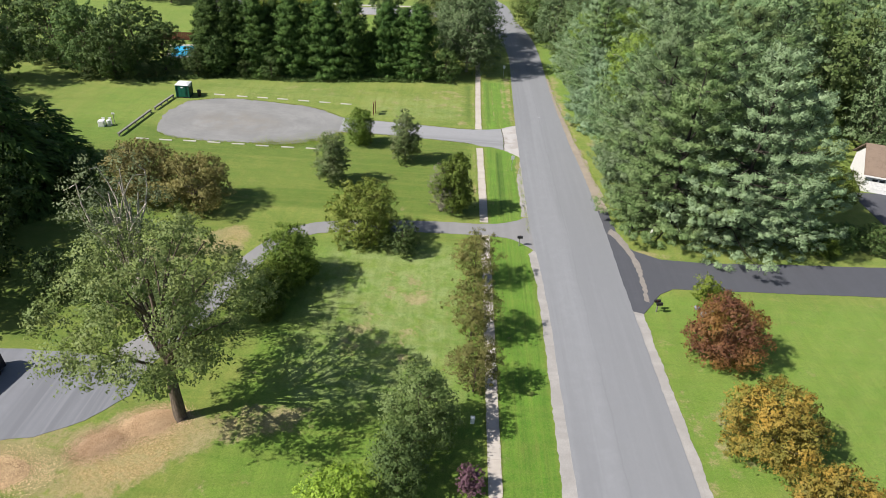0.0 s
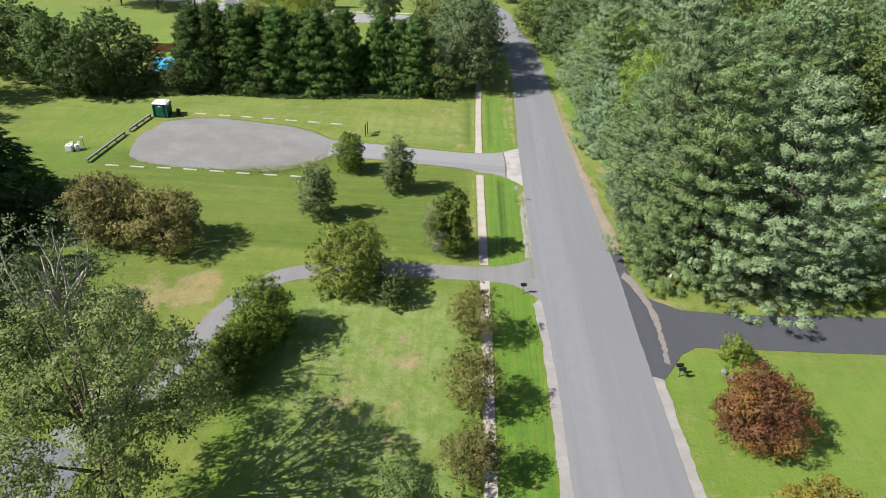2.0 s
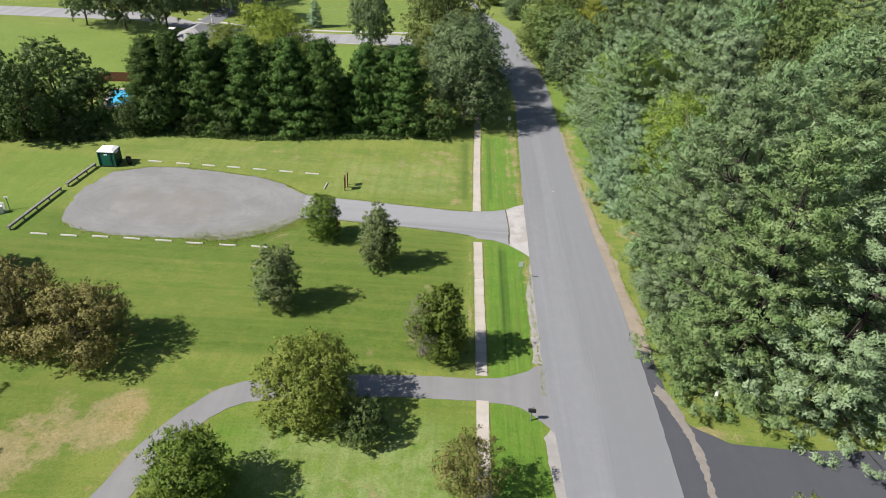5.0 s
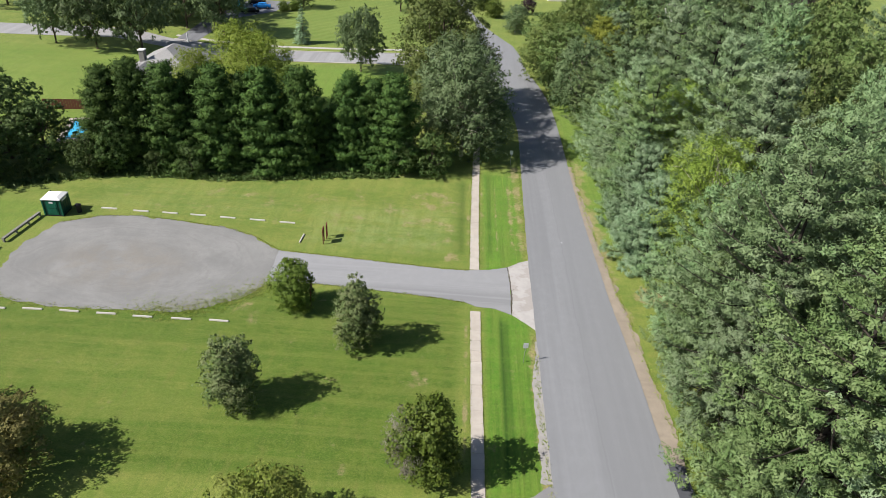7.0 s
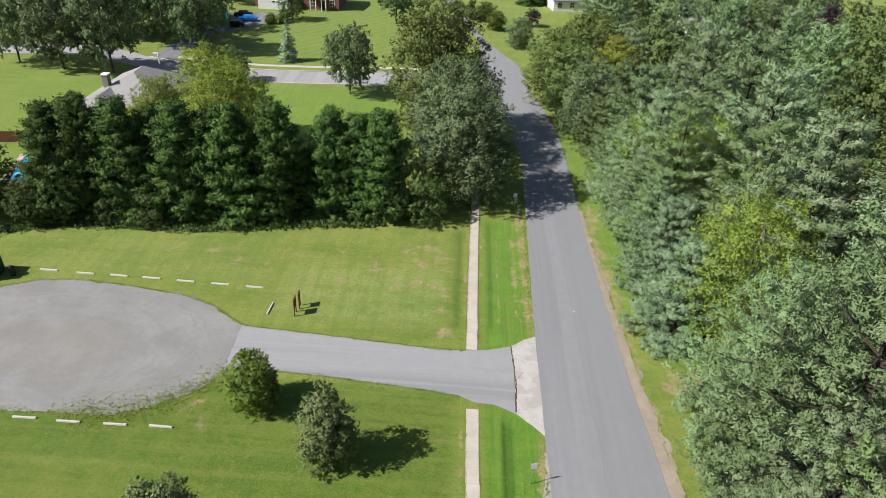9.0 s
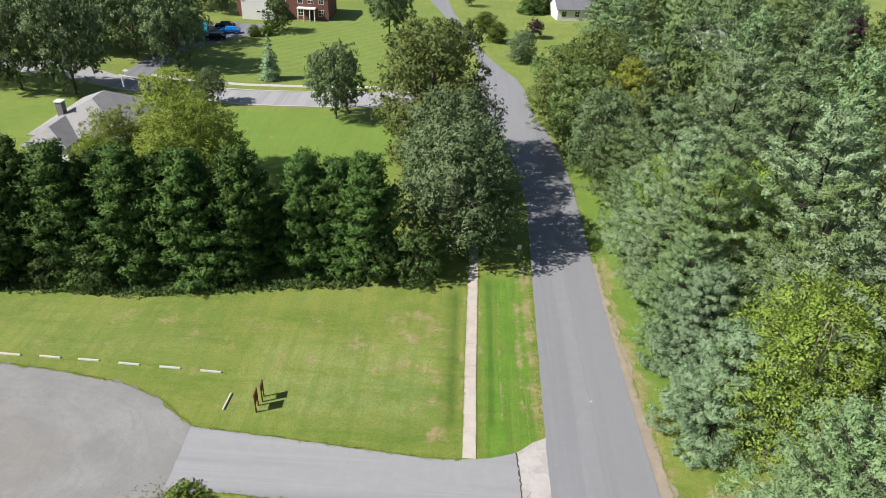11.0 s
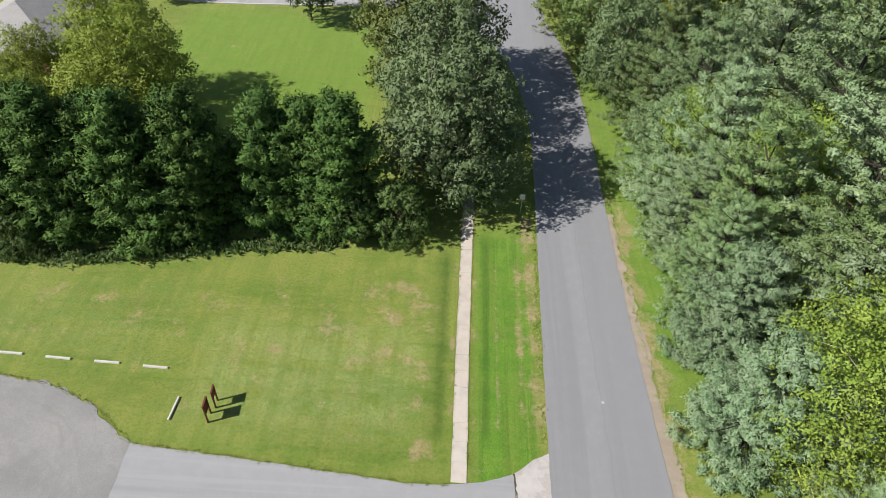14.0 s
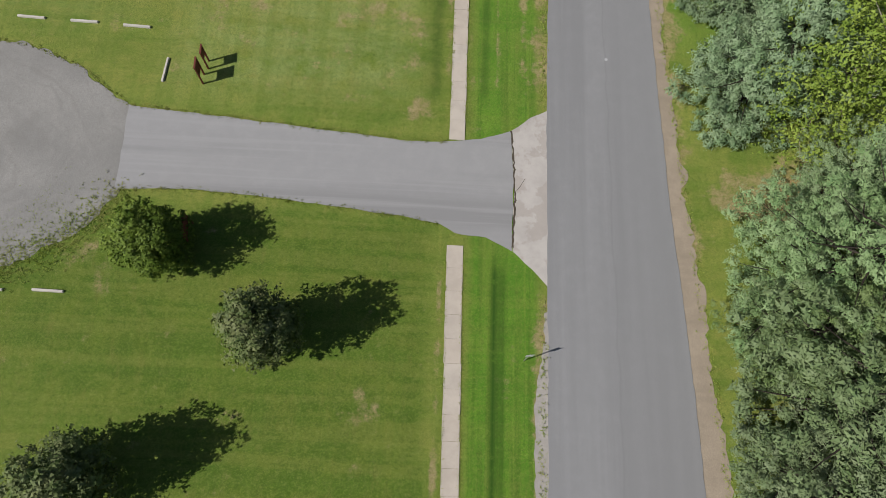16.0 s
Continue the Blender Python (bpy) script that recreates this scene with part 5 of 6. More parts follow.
def road_sign(x, y, turn, high=2.3):
    ob = thing("road_sign", "small grey traffic sign on a steel post", "road sign", (x, y, 0), turn, "signs along the road")
    part("post", rod((0, 0, -0.1), (0, 0, high), 0.03), STEEL, ob)
    part("plate", boxes((-0.24, -0.045, high - 0.55, 0.24, -0.03, high + 0.06), bevel=0.004), SIGN_FACE, ob, "plain grey back of a sign plate")
    part("bracket", boxes((-0.2, -0.035, high - 0.35, 0.2, 0.0, high - 0.28)), STEEL, ob)


road_sign(9.1, 85.9, 8)
road_sign(9.8, 129.3, 0)


def mailbox(x, y, turn, n, material, label, high=1.05):
    ob = thing("mailbox", label, "mailbox", (x, y, 0), turn, "mailboxes")
    part("post", boxes((-0.05, -0.05, -0.1, 0.05, 0.05, high), bevel=0.008), GREY_WOOD, ob)
    if n > 1:
        part("crossbar", boxes((-0.45, -0.06, high - 0.06, 0.45, 0.06, high), bevel=0.008), GREY_WOOD, ob)
    for k in range(n):
        c = 0.0 if n == 1 else -0.26 + 0.52 * k
        bm = boxes((c - 0.13, -0.30, high, c + 0.13, 0.30, high + 0.17))
        bmesh.ops.create_cone(bm, cap_ends=True, segments=16, radius1=0.13, radius2=0.13, depth=0.6, matrix=pose(c, 0, high + 0.17, 90, 0, 0))
        shell = part("box", bm, material, ob)
        part("door", boxes((c - 0.12, -0.325, high + 0.01, c + 0.12, -0.30, high + 0.26), bevel=0.01), material, shell)
        part("flag", boxes((c + 0.132, -0.1, high + 0.15, c + 0.145, -0.05, high + 0.36)), RED_WOOD, shell)


mailbox(8.9, 65.4, 90, 1, BLACK, "black mailbox on a wooden post by the road")
mailbox(22.4, 54.2, -80, 2, BLACK, "pair of black mailboxes on one wooden post")
mailbox(25.2, 68.9, -30, 1, WHITE, "white mailbox on a post under the pines")
mailbox(22.7, 69.5, -90, 1, BLACK, "black mailbox beside the driveway mouth")


def tank_stand():
    ob = thing("water_tank", "white plastic tank with two upright panels on the lawn", "tank", (-53.0, 92.3, 0), 10)
    bm = boxes((-0.55, -0.5, 0, 0.35, 0.4, 0.95), bevel=0.12)
    part("tank", bm, WHITE_PLASTIC, ob, smooth=False)
    part("cap", rod((-0.1, 0, 0.93), (-0.1, 0, 1.05), 0.16, 0.14, 12), WHITE_PLASTIC, ob)
    part("drum", rod((0.85, 0.1, 0), (0.85, 0.1, 0.9), 0.32, 0.30, 14), WHITE_PLASTIC, ob)
    for x in (0.05, 1.0):
        bm = bmesh.new()
        box(bm, x - 0.22, 0.5, 0.0, x + 0.22, 0.56, 1.15, 0.02)
        part("panel", bm, WHITE_PLASTIC, ob, "white upright panel")
    post = thing("marker_post", "thin grey post with a small plate on the lawn", "post", (-51.7, 93.4, 0))
    part("pole", rod((0, 0, -0.1), (0, 0, 1.7), 0.045), GREY_WOOD, post)
    part("plate", boxes((-0.25, -0.03, 1.55, 0.25, 0.03, 1.8), bevel=0.01), SIGN_FACE, post)


tank_stand()

cap = thing("utility_cap", "small pale utility marker in the grass", "utility box", (3.3, 37.4, 0))
part("body", boxes((-0.16, -0.12, 0, 0.16, 0.12, 0.62), bevel=0.04), SIGN_FACE, cap)
part("lid", boxes((-0.19, -0.15, 0.62, 0.19, 0.15, 0.70), bevel=0.02), WHITE_PLASTIC, cap)
for k, (x, y, s) in enumerate(((27.3, 54.0, 0.45), (27.9, 53.2, 0.35), (28.3, 54.8, 0.38), (26.9, 55.2, 0.3))):
    bm = bmesh.new()
    bmesh.ops.create_icosphere(bm, subdivisions=2, radius=s)
    for v in bm.verts:
        v.co *= 1 + 0.35 * noise.noise(v.co * 2.5 + Vector((k * 9, 0, 0)))
        v.co.z *= 0.7
    ob = tagged(part("garden_stone", bm, STONE), "grey garden stone beside a shrub", "stone", "garden stones")
    ob.matrix_basis = pose(x, y, s * 0.35)


# ---- houses ----


def window(parent, m, w, h):
    """A white framed window with panes, set proud of a wall; m: centre of its sill, facing -y."""
    frame_part = part("window", boxes((-w / 2 - 0.08, -0.06, -0.08, w / 2 + 0.08, 0.0, 0.0), (-w / 2 - 0.08, -0.06, h, w / 2 + 0.08, 0.0, h + 0.08), (-w / 2 - 0.08, -0.06, 0, -w / 2, 0.0, h), (w / 2, -0.06, 0, w / 2 + 0.08, 0.0, h), (-0.03, -0.05, 0, 0.03, -0.005, h), (-w / 2, -0.048, h / 2 - 0.03, w / 2, -0.006, h / 2 + 0.03)), WHITE, parent, "white window frame")
    frame_part.matrix_basis = m
    for s in (-1, 1):
        for z in (0, h / 2):
            part("pane", boxes((min(0, s * w / 2), -0.025, z, max(0, s * w / 2), -0.015, z + h / 2)), GLASS, frame_part)


def roof_mesh(x0, y0, x1, y1, eave, ridge, hip=0.0, over=0.45, thick=0.18, along_x=True):
    """A pitched roof over a rectangle; hip: how far the ridge stops short of the ends."""
    bm = bmesh.new()
    x0, y0, x1, y1 = x0 - over, y0 - over, x1 + over, y1 + over
    if along_x:
        r0, r1 = (x0 + hip, (y0 + y1) / 2), (x1 - hip, (y0 + y1) / 2)
        quads = lambda b, r: ((b[0], b[1], r[1], r[0]), (b[2], b[3], r[0], r[1]), (b[1], b[2], r[1]), (b[3], b[0], r[0]))
    else:
        r0, r1 = ((x0 + x1) / 2, y0 + hip), ((x0 + x1) / 2, y1 - hip)
        quads = lambda b, r: ((b[1], b[2], r[1], r[0]), (b[3], b[0], r[0], r[1]), (b[0], b[1], r[0]), (b[2], b[3], r[1]))
    b = [bm.verts.new((x, y, eave)) for x, y in ((x0, y0), (x1, y0), (x1, y1), (x0, y1))]
    r = [bm.verts.new((*p, ridge)) for p in (r0, r1)]
    fs = quads(b, r)
    for f in fs if hip else fs[:2]:
        bm.faces.new(f)
    res = bmesh.ops.extrude_face_region(bm, geom=list(bm.faces))
    bmesh.ops.translate(bm, vec=(0, 0, -thick), verts=[g for g in res["geom"] if isinstance(g, bmesh.types.BMVert)])
    bmesh.ops.recalc_face_normals(bm, faces=bm.faces)
    return bm


def gable_body(x0, y0, x1, y1, eave, ridge, along_x=True):
    """Walls with pointed gables at the roof's ends."""
    bm = bmesh.new()
    b = [bm.verts.new((x, y, -0.1)) for x, y in ((x0, y0), (x1, y0), (x1, y1), (x0, y1))]
    t = [bm.verts.new((v.co.x, v.co.y, eave)) for v in b]
    if along_x:
        a, c = bm.verts.new((x0, (y0 + y1) / 2, ridge)), bm.verts.new((x1, (y0 + y1) / 2, ridge))
        faces = ((b[0], b[1], t[1], t[0]), (b[2], b[3], t[3], t[2]), (b[1], b[2], t[2], c, t[1]), (b[3], b[0], t[0], a, t[3]))
    else:
        a, c = bm.verts.new(((x0 + x1) / 2, y0, ridge)), bm.verts.new(((x0 + x1) / 2, y1, ridge))
        faces = ((b[1], b[2], t[2], t[1]), (b[3], b[0], t[0], t[3]), (b[0], b[1], t[1], a, t[0]), (b[2], b[3], t[3], c, t[2]))
    for f in faces:
        bm.faces.new(f)
    bmesh.ops.recalc_face_normals(bm, faces=bm.faces)
    return bm


def garage_door(parent, x, y, w, h=2.2):
    door = part("garage_door", boxes(*[(x - w / 2, y - 0.06, 0.05 + k * h / 4, x + w / 2, y - 0.005, (k + 1) * h / 4) for k in range(4)], bevel=0.012), WHITE, parent, "white panelled garage door")
    for k in range(3):
        c = x - w / 3 + k * w / 3
        part("pane", boxes((c - w / 8, y - 0.075, h * 0.80, c + w / 8, y - 0.055, h * 0.95)), GLASS, door)


def east_house():
    ob = thing("garage_house", "white garage wing with a brown shingle roof", "house")
    part("wall", gable_body(60.0, 86.8, 82, 95.6, 2.7, 5.5), WHITE, ob)
    part("roof", roof_mesh(60.0, 86.8, 82, 95.6, 2.75, 5.75), BROWN_ROOF, ob, "brown shingle roof")
    part("fascia", boxes((59.55, 86.28, 2.45, 82.4, 86.36, 2.66)), WHITE, ob)
    garage_door(ob, 62.2, 86.8, 2.8)
    garage_door(ob, 66.0, 86.8, 2.8)
    part("upper_wall", gable_body(68, 95.7, 84, 106, 5.2, 8.5), WHITE, ob)
    part("upper_roof", roof_mesh(68, 95.7, 84, 106, 5.25, 8.75), BROWN_ROOF, ob)
    ob.matrix_basis = pose(60.0, 86.8, 0, 0, 0, -18) @ pose(-60.0, -86.8, 0)


east_house()


def west_house():
    ob = thing("brick_house", "low house with a grey hipped roof and chimney", "house")
    part("wall", boxes((-57.5, 149.5, -0.1, -44.5, 164, 3.0)), BRICK, ob)
    part("roof", roof_mesh(-57.5, 149.5, -44.5, 164, 3.0, 6.6, 6.0, 0.5, 0.2, False), GREY_ROOF, ob, "grey shingle hipped roof")
    part("wing_wall", boxes((-56.5, 146, -0.1, -51, 150, 2.9)), WHITE, ob)
    part("wing_roof", roof_mesh(-56.5, 146, -51, 154, 2.9, 4.9, 2.2, 0.4, 0.18, False), GREY_ROOF, ob)
    stack = part("chimney", boxes((-54.9, 152.2, 2.5, -54.0, 153.2, 6.7), bevel=0.03), GREY_WOOD, ob, "pale stone chimney")
    part("cap", boxes((-55.0, 152.1, 6.7, -53.9, 153.3, 6.85), bevel=0.02), WHITE, stack)
    part("vent_pipe", rod((-50.5, 163.5, 5.5), (-50.5, 163.5, 7.2), 0.12), WHITE, ob)
    for k in range(3):
        window(ob, pose(-57.51, 153 + 6 * k, 1.0, 0, 0, -90), 1.4, 1.3)
    window(ob, pose(-53.7, 145.98, 0.9), 1.6, 1.4)


west_house()


def north_house():
    ob = thing("brick_house", "two-storey house with white gable and brick front", "house")
    part("garage_wall", gable_body(-54, 228, -46.2, 238, 5.2, 9.2, False), WHITE, ob, "white clad gable wall")
    part("garage_roof", roof_mesh(-54, 228, -46.2, 238, 5.2, 9.5, 0, 0.4, 0.18, False), GREY_ROOF, ob)
    part("wall", boxes((-46.2, 231, -0.1, -33, 242, 6.2)), BRICK, ob, "red brick wall")
    part("roof", roof_mesh(-46.2, 231, -33, 242, 6.2, 10.2, 3.0), GREY_ROOF, ob)
    garage_door(ob, -48.6, 228, 3.6, 2.3)
    stack = part("chimney", boxes((-56.0, 231, -0.1, -54.8, 233, 11), bevel=0.03), BRICK, ob, "tall red brick chimney")
    part("cap", boxes((-56.1, 230.9, 11, -54.7, 233.1, 11.2)), KERB, stack)
    for x in (-44.3, -40.0, -37.4, -34.8):
        for z in (1.0, 4.0):
            if (x, z) != (-37.4, 1.0):
                window(ob, pose(x, 230.99, z), 1.2, 1.5)
    porch = part("porch_roof", boxes((-40.6, 229.2, 2.9, -36.0, 231, 3.15), bevel=0.03), WHITE, ob)
    for x in (-40.4, -38.9, -37.4, -36.2):
        part("column", rod((x, 229.4, 0), (x, 229.4, 2.9), 0.12), WHITE, porch)
    part("door", boxes((-38.0, 230.93, 0.1, -37.0, 230.985, 2.2)), BLACK, ob)
    ob.matrix_basis = pose(0.5, 4.0, 0)


north_house()


def small_house(x, y, w, d, eave, ridge, roof, turn, label):
    ob = thing("house", label, "house", (x, y, 0), turn)
    part("wall", gable_body(-w / 2, -d / 2, w / 2, d / 2, eave, ridge), WHITE, ob)
    part("roof", roof_mesh(-w / 2, -d / 2, w / 2, d / 2, eave + 0.05, ridge + 0.2), roof, ob)
    for k in range(3):
        window(ob, pose(-w / 3 + k * w / 3, -d / 2 - 0.01, 1.0), 1.2, 1.4)
    part("chimney", boxes((w / 4, 0.3, ridge - 1.5, w / 4 + 0.7, 1.0, ridge + 0.9), bevel=0.03), BRICK, ob)


small_house(31.5, 256, 11, 8, 2.9, 5.6, SLATE_ROOF, 10, "small white house with a grey roof behind trees")
small_house(-104, 234, 16, 12, 5.2, 9.0, GREY_ROOF, 20, "large white house with a grey roof behind trees")
small_house(64, 232, 12, 9, 4.0, 7.0, GREY_ROOF, -8, "small white house with a grey roof in the wood")
paving("far_drive", [(-62, 184.3), (-57, 182.8), (-56.5, 205), (-48, 216), (-46.5, 228), (-58, 228), (-60, 214), (-62, 205)], 0.038, WORN_DRIVE, "dark asphalt drive before the brick house", "driveway", 0.03)


def pool():
    ob = thing("swimming_pool", "small blue swimming pool behind the hedge", "swimming pool", (-55.2, 132.0, 0), 16)
    part("coping", boxes((-3.2, -4.6, -0.1, -2.4, 4.6, 0.35), (2.4, -4.6, -0.1, 3.2, 4.6, 0.35), (-2.4, -4.6, -0.1, 2.4, -3.8, 0.35), (-2.4, 3.8, -0.1, 2.4, 4.6, 0.35), bevel=0.04), CONCRETE, ob, "pale coping round the water")
    part("water", boxes((-2.4, -3.8, 0.02, 2.4, 3.8, 0.24)), POOL_WATER, ob, "bright blue water")
    for y in (-1.0, -0.4):
        part("ladder", rod((3.0, y, 0.3), (3.0, y, 1.2), 0.03), STEEL, ob)
    fence = thing("board_fence", "reddish board fence behind the pool", "fence", (-66, 139.5, 0), 8)
    for k in range(40):
        part("board", boxes((k * 0.4, 0, 0, k * 0.4 + 0.37, 0.03, 1.7), bevel=0.004), FENCE_WOOD, fence)


pool()


def car(x, y, turn, paint, label, kind_name="car", long=4.6, high=1.45, tall=False):
    ob = thing(kind_name, label, "car" if kind_name == "car" else "van", (x, y, 0.03), turn, "cars on the drive")
    h, w = long / 2, 0.9
    prof = [(-h, 0.35), (-h, 0.75), (-h * 0.92, 0.92), (-h * 0.62, 0.98), (-h * 0.36, high), (h * 0.42, high), (h * 0.72, 1.0), (h * 0.96, 0.92), (h, 0.6), (h, 0.35)]
    if tall:
        prof = [(-h, 0.35), (-h, 0.95), (-h * 0.86, 1.15), (-h * 0.68, high), (h * 0.97, high), (h, high - 0.15), (h, 0.35)]
    bm = bmesh.new()
    rows = []
    for s in (-1, 1):
        rows.append([bm.verts.new((px, s * w * (0.80 if z > 1.1 else 1.0), z)) for px, z in prof])
    n = len(prof)
    bm.faces.new(rows[0])
    bm.faces.new(rows[1][::-1])
    for i in range(n):
        j = (i + 1) % n
        bm.faces.new((rows[0][j], rows[0][i], rows[1][i], rows[1][j]))
    bmesh.ops.recalc_face_normals(bm, faces=bm.faces)
    bmesh.ops.bevel(bm, geom=list(bm.edges), offset=0.05, segments=2, affect="EDGES")
    part("body", bm, paint, ob)
    top, low = high - 0.10, 1.02
    for s in (-1, 1):
        part("side_window", boxes((-h * 0.32, s * w * 0.86 - 0.02, low, h * 0.45, s * w * 0.86 + 0.02, top)), GLASS, ob)
    part("windscreen", boxes((-0.02, -w * 0.68, 0, 0.02, w * 0.68, 0.5)), GLASS, ob).matrix_basis = pose(-h * (0.75 if tall else 0.56), 0, low + 0.02, 0, 40, 0)
    part("rear_window", boxes((-0.02, -w * 0.68, 0, 0.02, w * 0.68, 0.42)), GLASS, ob).matrix_basis = pose(h * (0.985 if tall else 0.66), 0, low + 0.02, 0, 0 if tall else -35, 0)
    for px in (-h * 0.62, h * 0.62):
        for s in (-1, 1):
            wheel = part("wheel", rod((px, s * 0.70, 0.33), (px, s * 0.93, 0.33), 0.33, 0.33, 16), TYRE, ob)
            part("rim", rod((px, s * 0.90, 0.33), (px, s * 0.945, 0.33), 0.19, 0.19, 12), STEEL, wheel)
    for s in (-1, 1):
        part("headlight", boxes((-h - 0.02, s * 0.62 - 0.16, 0.62, -h + 0.03, s * 0.62 + 0.16, 0.76), bevel=0.01), GLASS, ob)


car(-53.6, 212.4, 15, CAR_BLACK, "black car parked on the drive")
car(-52.2, 218.4, 12, CAR_BLUE, "bright blue car parked on the drive")
car(-54.6, 222.5, 15, CAR_BLACK, "dark car parked near the house")
car(-57.6, 217.5, 105, CAR_TEAL, "turquoise and white van parked on the drive", "van", 5.4, 2.1, True)
car(-94, 214.5, 10, CAR_SILVER, "silver car parked beside a white house")
car(-37.6, 37.6, 80, CAR_BLACK, "dark van parked on the asphalt", "van", 5.4, 2.2, True)


# ---- grass along the edges of the paving, cracks ----


def fringe(name, label, lines, per_metre, spread, high, seed, leaf=None):
    """Loose tufts of grass along lines in the plan."""
    g = np.random.default_rng(seed)
    pts = []
    for line in lines:
        for (ax, ay), (bx, by) in zip(line, line[1:]):
            n = max(1, int(math.hypot(bx - ax, by - ay) * per_metre))
            s = g.random(n)
            pts.append(np.stack([ax + (bx - ax) * s, ay + (by - ay) * s, np.zeros(n)], 1))
    P = np.concatenate(pts)
    tuft = P + np.concatenate([g.normal(scale=spread, size=(len(P), 2)), np.zeros((len(P), 1))], 1)
    k = 5
    at = np.repeat(tuft, k, axis=0) + np.concatenate([g.normal(scale=0.05, size=(len(P) * k, 2)), np.full((len(P) * k, 1), 0.03)], 1)
    L = g.uniform(0.5, 1.3, len(at)) * high
    up = g.normal(scale=0.8, size=(len(at), 3)) + np.array([0, 0, 0.55])
    up /= np.linalg.norm(up, axis=1, keepdims=True)
    at = at + up * (L * 0.4)[:, None]
    v, f, nor = kites(at, g.normal(size=(len(at), 3)) + np.array([0, 0, 1.0]), up, L, L * 0.35, None, 0.2, np.tile([[0.0, 0.0, 1.0]], (len(at), 1)))
    return tagged(solid(name, v, f, leaf or GRASS_BLADE, normals=nor), label, "grass", kind="stuff")


lot_edge = [(-17.2, 95.7), (-18.2, 94.0), (-19.6, 92.7), (-21.9, 91.1), (-24.1, 89.8), (-28.3, 89.6), (-33.3, 89.4), (-39.5, 89.6), (-42.7, 90.4), (-44.6, 91.6)]
fringe("grass", "tufts of grass growing into the gravel", [lot_edge], 14, 0.22, 0.13, 1)
fringe("grass", "tufts of grass growing into the gravel", [lot_edge[:6]], 90, 0.75, 0.15, 2)
fringe("grass", "scattered weeds on the gravel near the lot's edge", [[(-20.5, 95.0), (-22.5, 92.6), (-25.5, 91.0), (-30, 90.3)]], 56, 0.9, 0.075, 8)
fringe("grass", "uneven grass along the edge of the drive", [[(-17.8, 102), (-21.5, 104.8), (-25.2, 106.2), (-31, 107.1), (-36.1, 107.6), (-40.7, 107.1), (-44.6, 105)], [(-17.8, 102.05), (-11.2, 101.55), (-5.4, 101.05), (1.1, 100.5), (3.8, 100.55)], [(-17.6, 95.85), (-13, 96.05), (-8.6, 95.85), (-3, 95.35), (1.4, 94.85), (3.5, 94.5)]], 14, 0.09, 0.12, 3)
fringe("grass", "grass growing over the sidewalk's edges", [[(side_x(y), y) for y in range(20, 66, 3)], [(side_x(y) + 1.08, y) for y in range(20, 66, 3)], [(side_x(y), y) for y in range(71, 94, 3)], [(side_x(y) + 1.08, y) for y in range(71, 94, 3)], [(side_x(y), y) for y in range(102, 140, 3)], [(side_x(y) + 1.08, y) for y in range(102, 140, 3)]], 12, 0.04, 0.10, 4)
fringe("grass", "rough grass along the road's edge", [[(10.3, 68.5), (10.2, 80), (10.3, 90)], [(10.4, 104), (10.6, 112), (10.9, 124), (11.2, 134)], [(21.2, 78), (20.4, 92), (19.6, 104), (19.0, 116), (18.9, 135)]], 10, 0.15, 0.14, 5)
fringe("grass", "tall weeds at the foot of the hedgerow", [[(-56, 113), (-50.6, 116), (-44.4, 118.4), (-37, 119.0), (-29.3, 119.1), (-22, 120.4), (-14.5, 122.2), (-6.7, 123.2)]], 60, 0.45, 0.5, 6, VINE_LEAF)


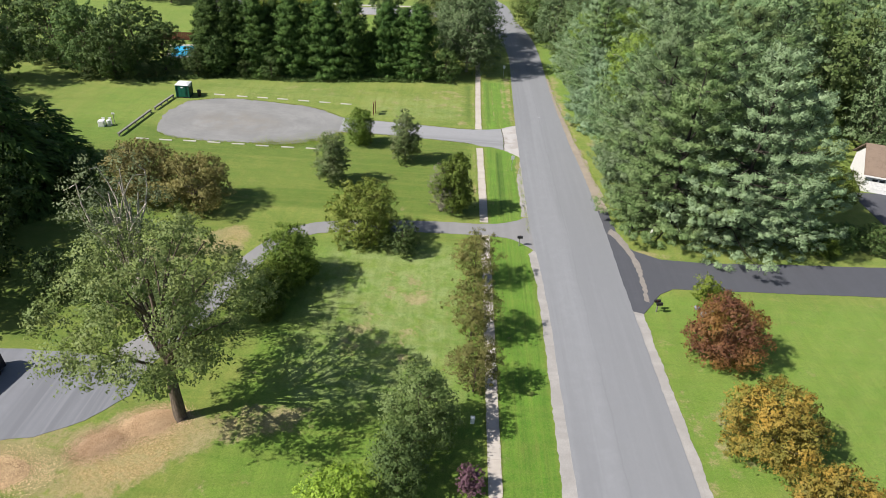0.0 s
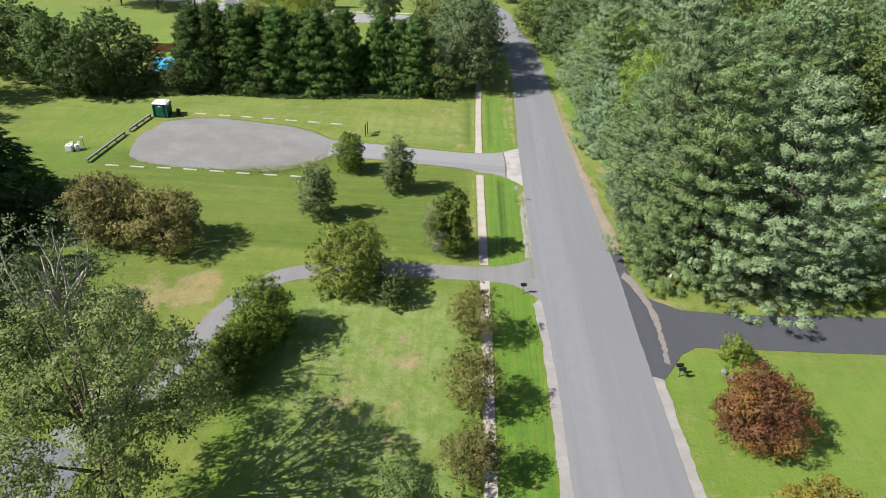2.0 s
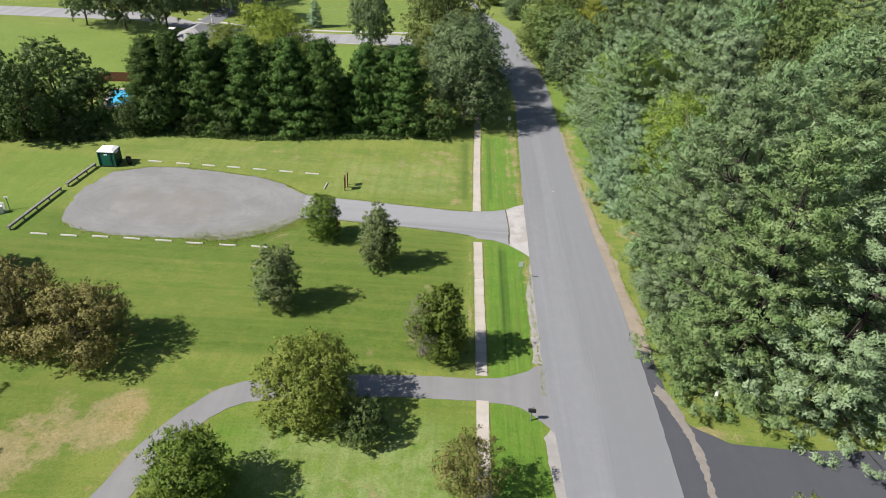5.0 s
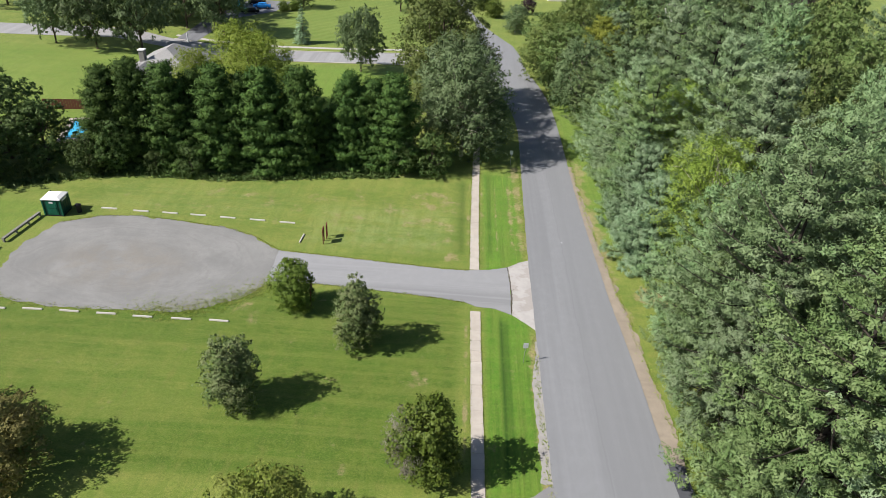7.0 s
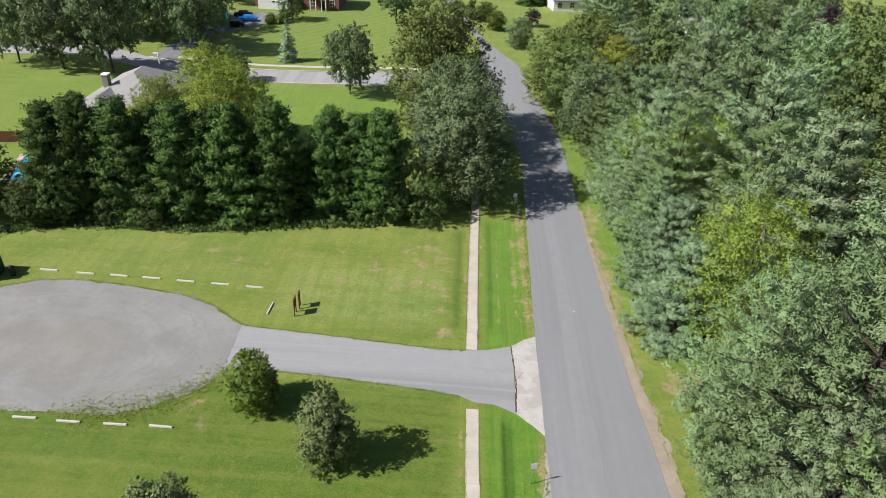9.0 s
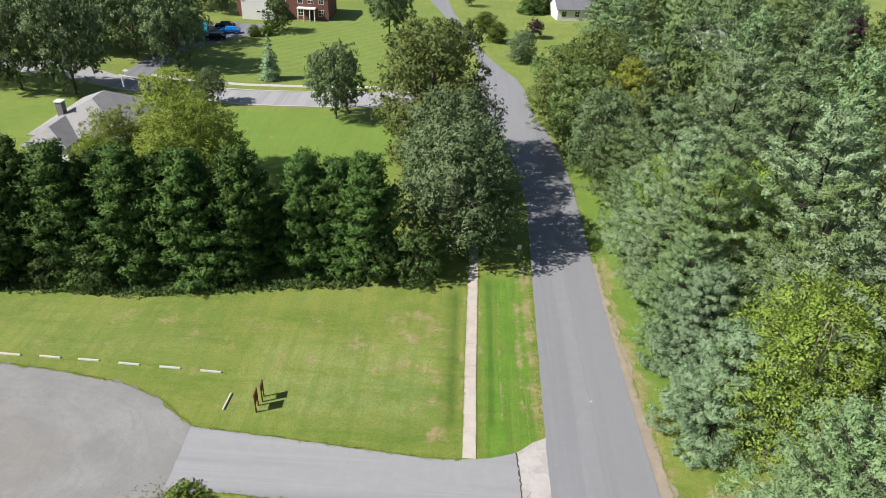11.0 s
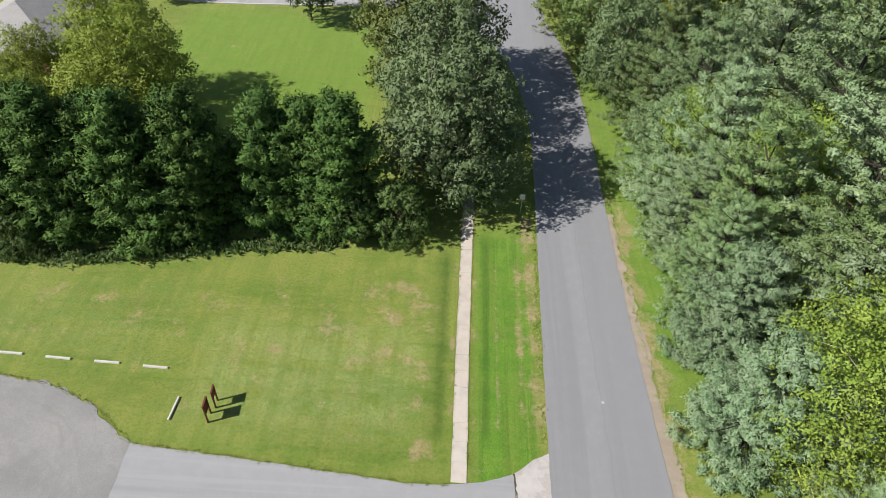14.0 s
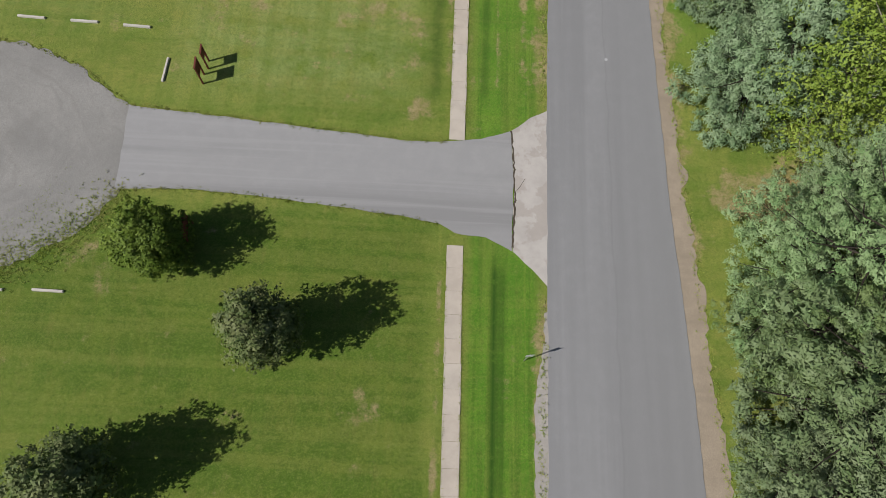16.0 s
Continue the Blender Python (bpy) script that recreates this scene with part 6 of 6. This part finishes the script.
def crack(points, wide, top, seed):
    """A crooked open crack as a thin dark strip."""
    rng = random.Random(seed)
    bm = bmesh.new()
    prev = None
    for (ax, ay), (bx, by) in zip(points, points[1:]):
        n = max(2, int(math.hypot(bx - ax, by - ay) / 0.25))
        for k in range(n):
            x, y = ax + (bx - ax) * k / n + rng.uniform(-0.05, 0.05), ay + (by - ay) * k / n
            w = wide * rng.uniform(0.4, 1.3)
            pair = (bm.verts.new((x - w, y, top)), bm.verts.new((x + w, y, top)))
            if prev:
                bm.faces.new((prev[0], prev[1], pair[1], pair[0]))
            prev = pair
    return tagged(part("pavement_crack", bm, CRACK), "dirt-filled crack between drive and apron", "crack", kind="structure")


crack([(8.25, 101.6), (8.45, 98.7), (8.5, 96.7), (8.35, 92.9)], 0.07, 0.043, 1)
crack([(8.45, 96.9), (8.9, 97.6), (9.3, 98.3)], 0.02, 0.043, 2)


def chip_pile(x, y, rx, ry, high, turn, seed):
    """A low mound of loose wood chips with single chips strewn round it."""
    g = np.random.default_rng(seed)
    root = tagged(thing("wood_chip_pile", "spread pile of pale orange wood chips", "wood chips", (x, y, 0), turn), kind="stuff")
    n = 26
    u, v = np.meshgrid(np.linspace(-1, 1, n), np.linspace(-1, 1, n))
    d = np.clip(1 - u * u - v * v, 0, 1)
    z = high * d ** 1.3 * (0.75 + 0.9 * np.array([[noise.noise((a * 3, b * 3, seed)) for a, b in zip(p, q)] for p, q in zip(u, v)])) - 0.03
    i = (np.arange(n - 1)[:, None] * n + np.arange(n - 1)[None, :]).ravel()
    solid("mound", np.stack([u.ravel() * rx, v.ravel() * ry, z.ravel()], 1), np.stack([i, i + 1, i + n + 1, i + n], 1), CHIP_MOUND, root, True)
    k = 12000
    a, r = g.uniform(0, 6.283, k), np.sqrt(g.random(k)) * g.uniform(0.5, 1.7, k)
    px, py = np.cos(a) * r, np.sin(a) * r
    pz = high * np.clip(1 - r * r, 0, 1) ** 1.3 + 0.02 + 0.03 * g.random(k)
    L = g.uniform(0.05, 0.14, k)
    v, f, nor = kites(np.stack([px * rx, py * ry, pz], 1), g.normal(scale=0.4, size=(k, 3)) + np.array([0, 0, 1.0]), g.normal(size=(k, 3)) * np.array([1, 1, 0.25]), L, L * 0.5, None, 0.1, np.tile([[0.0, 0.0, 1.0]], (k, 1)) + g.normal(scale=0.35, size=(k, 3)))
    solid("loose_chips", v, f, CHIPS, root, normals=nor)


chip_pile(-22.2, 35.2, 2.2, 1.4, 0.4, 30, 1)
chip_pile(-24.9, 32.9, 1.8, 1.2, 0.3, 30, 2)
chip_pile(-32.0, 29.4, 3.6, 1.8, 0.60, 10, 3)
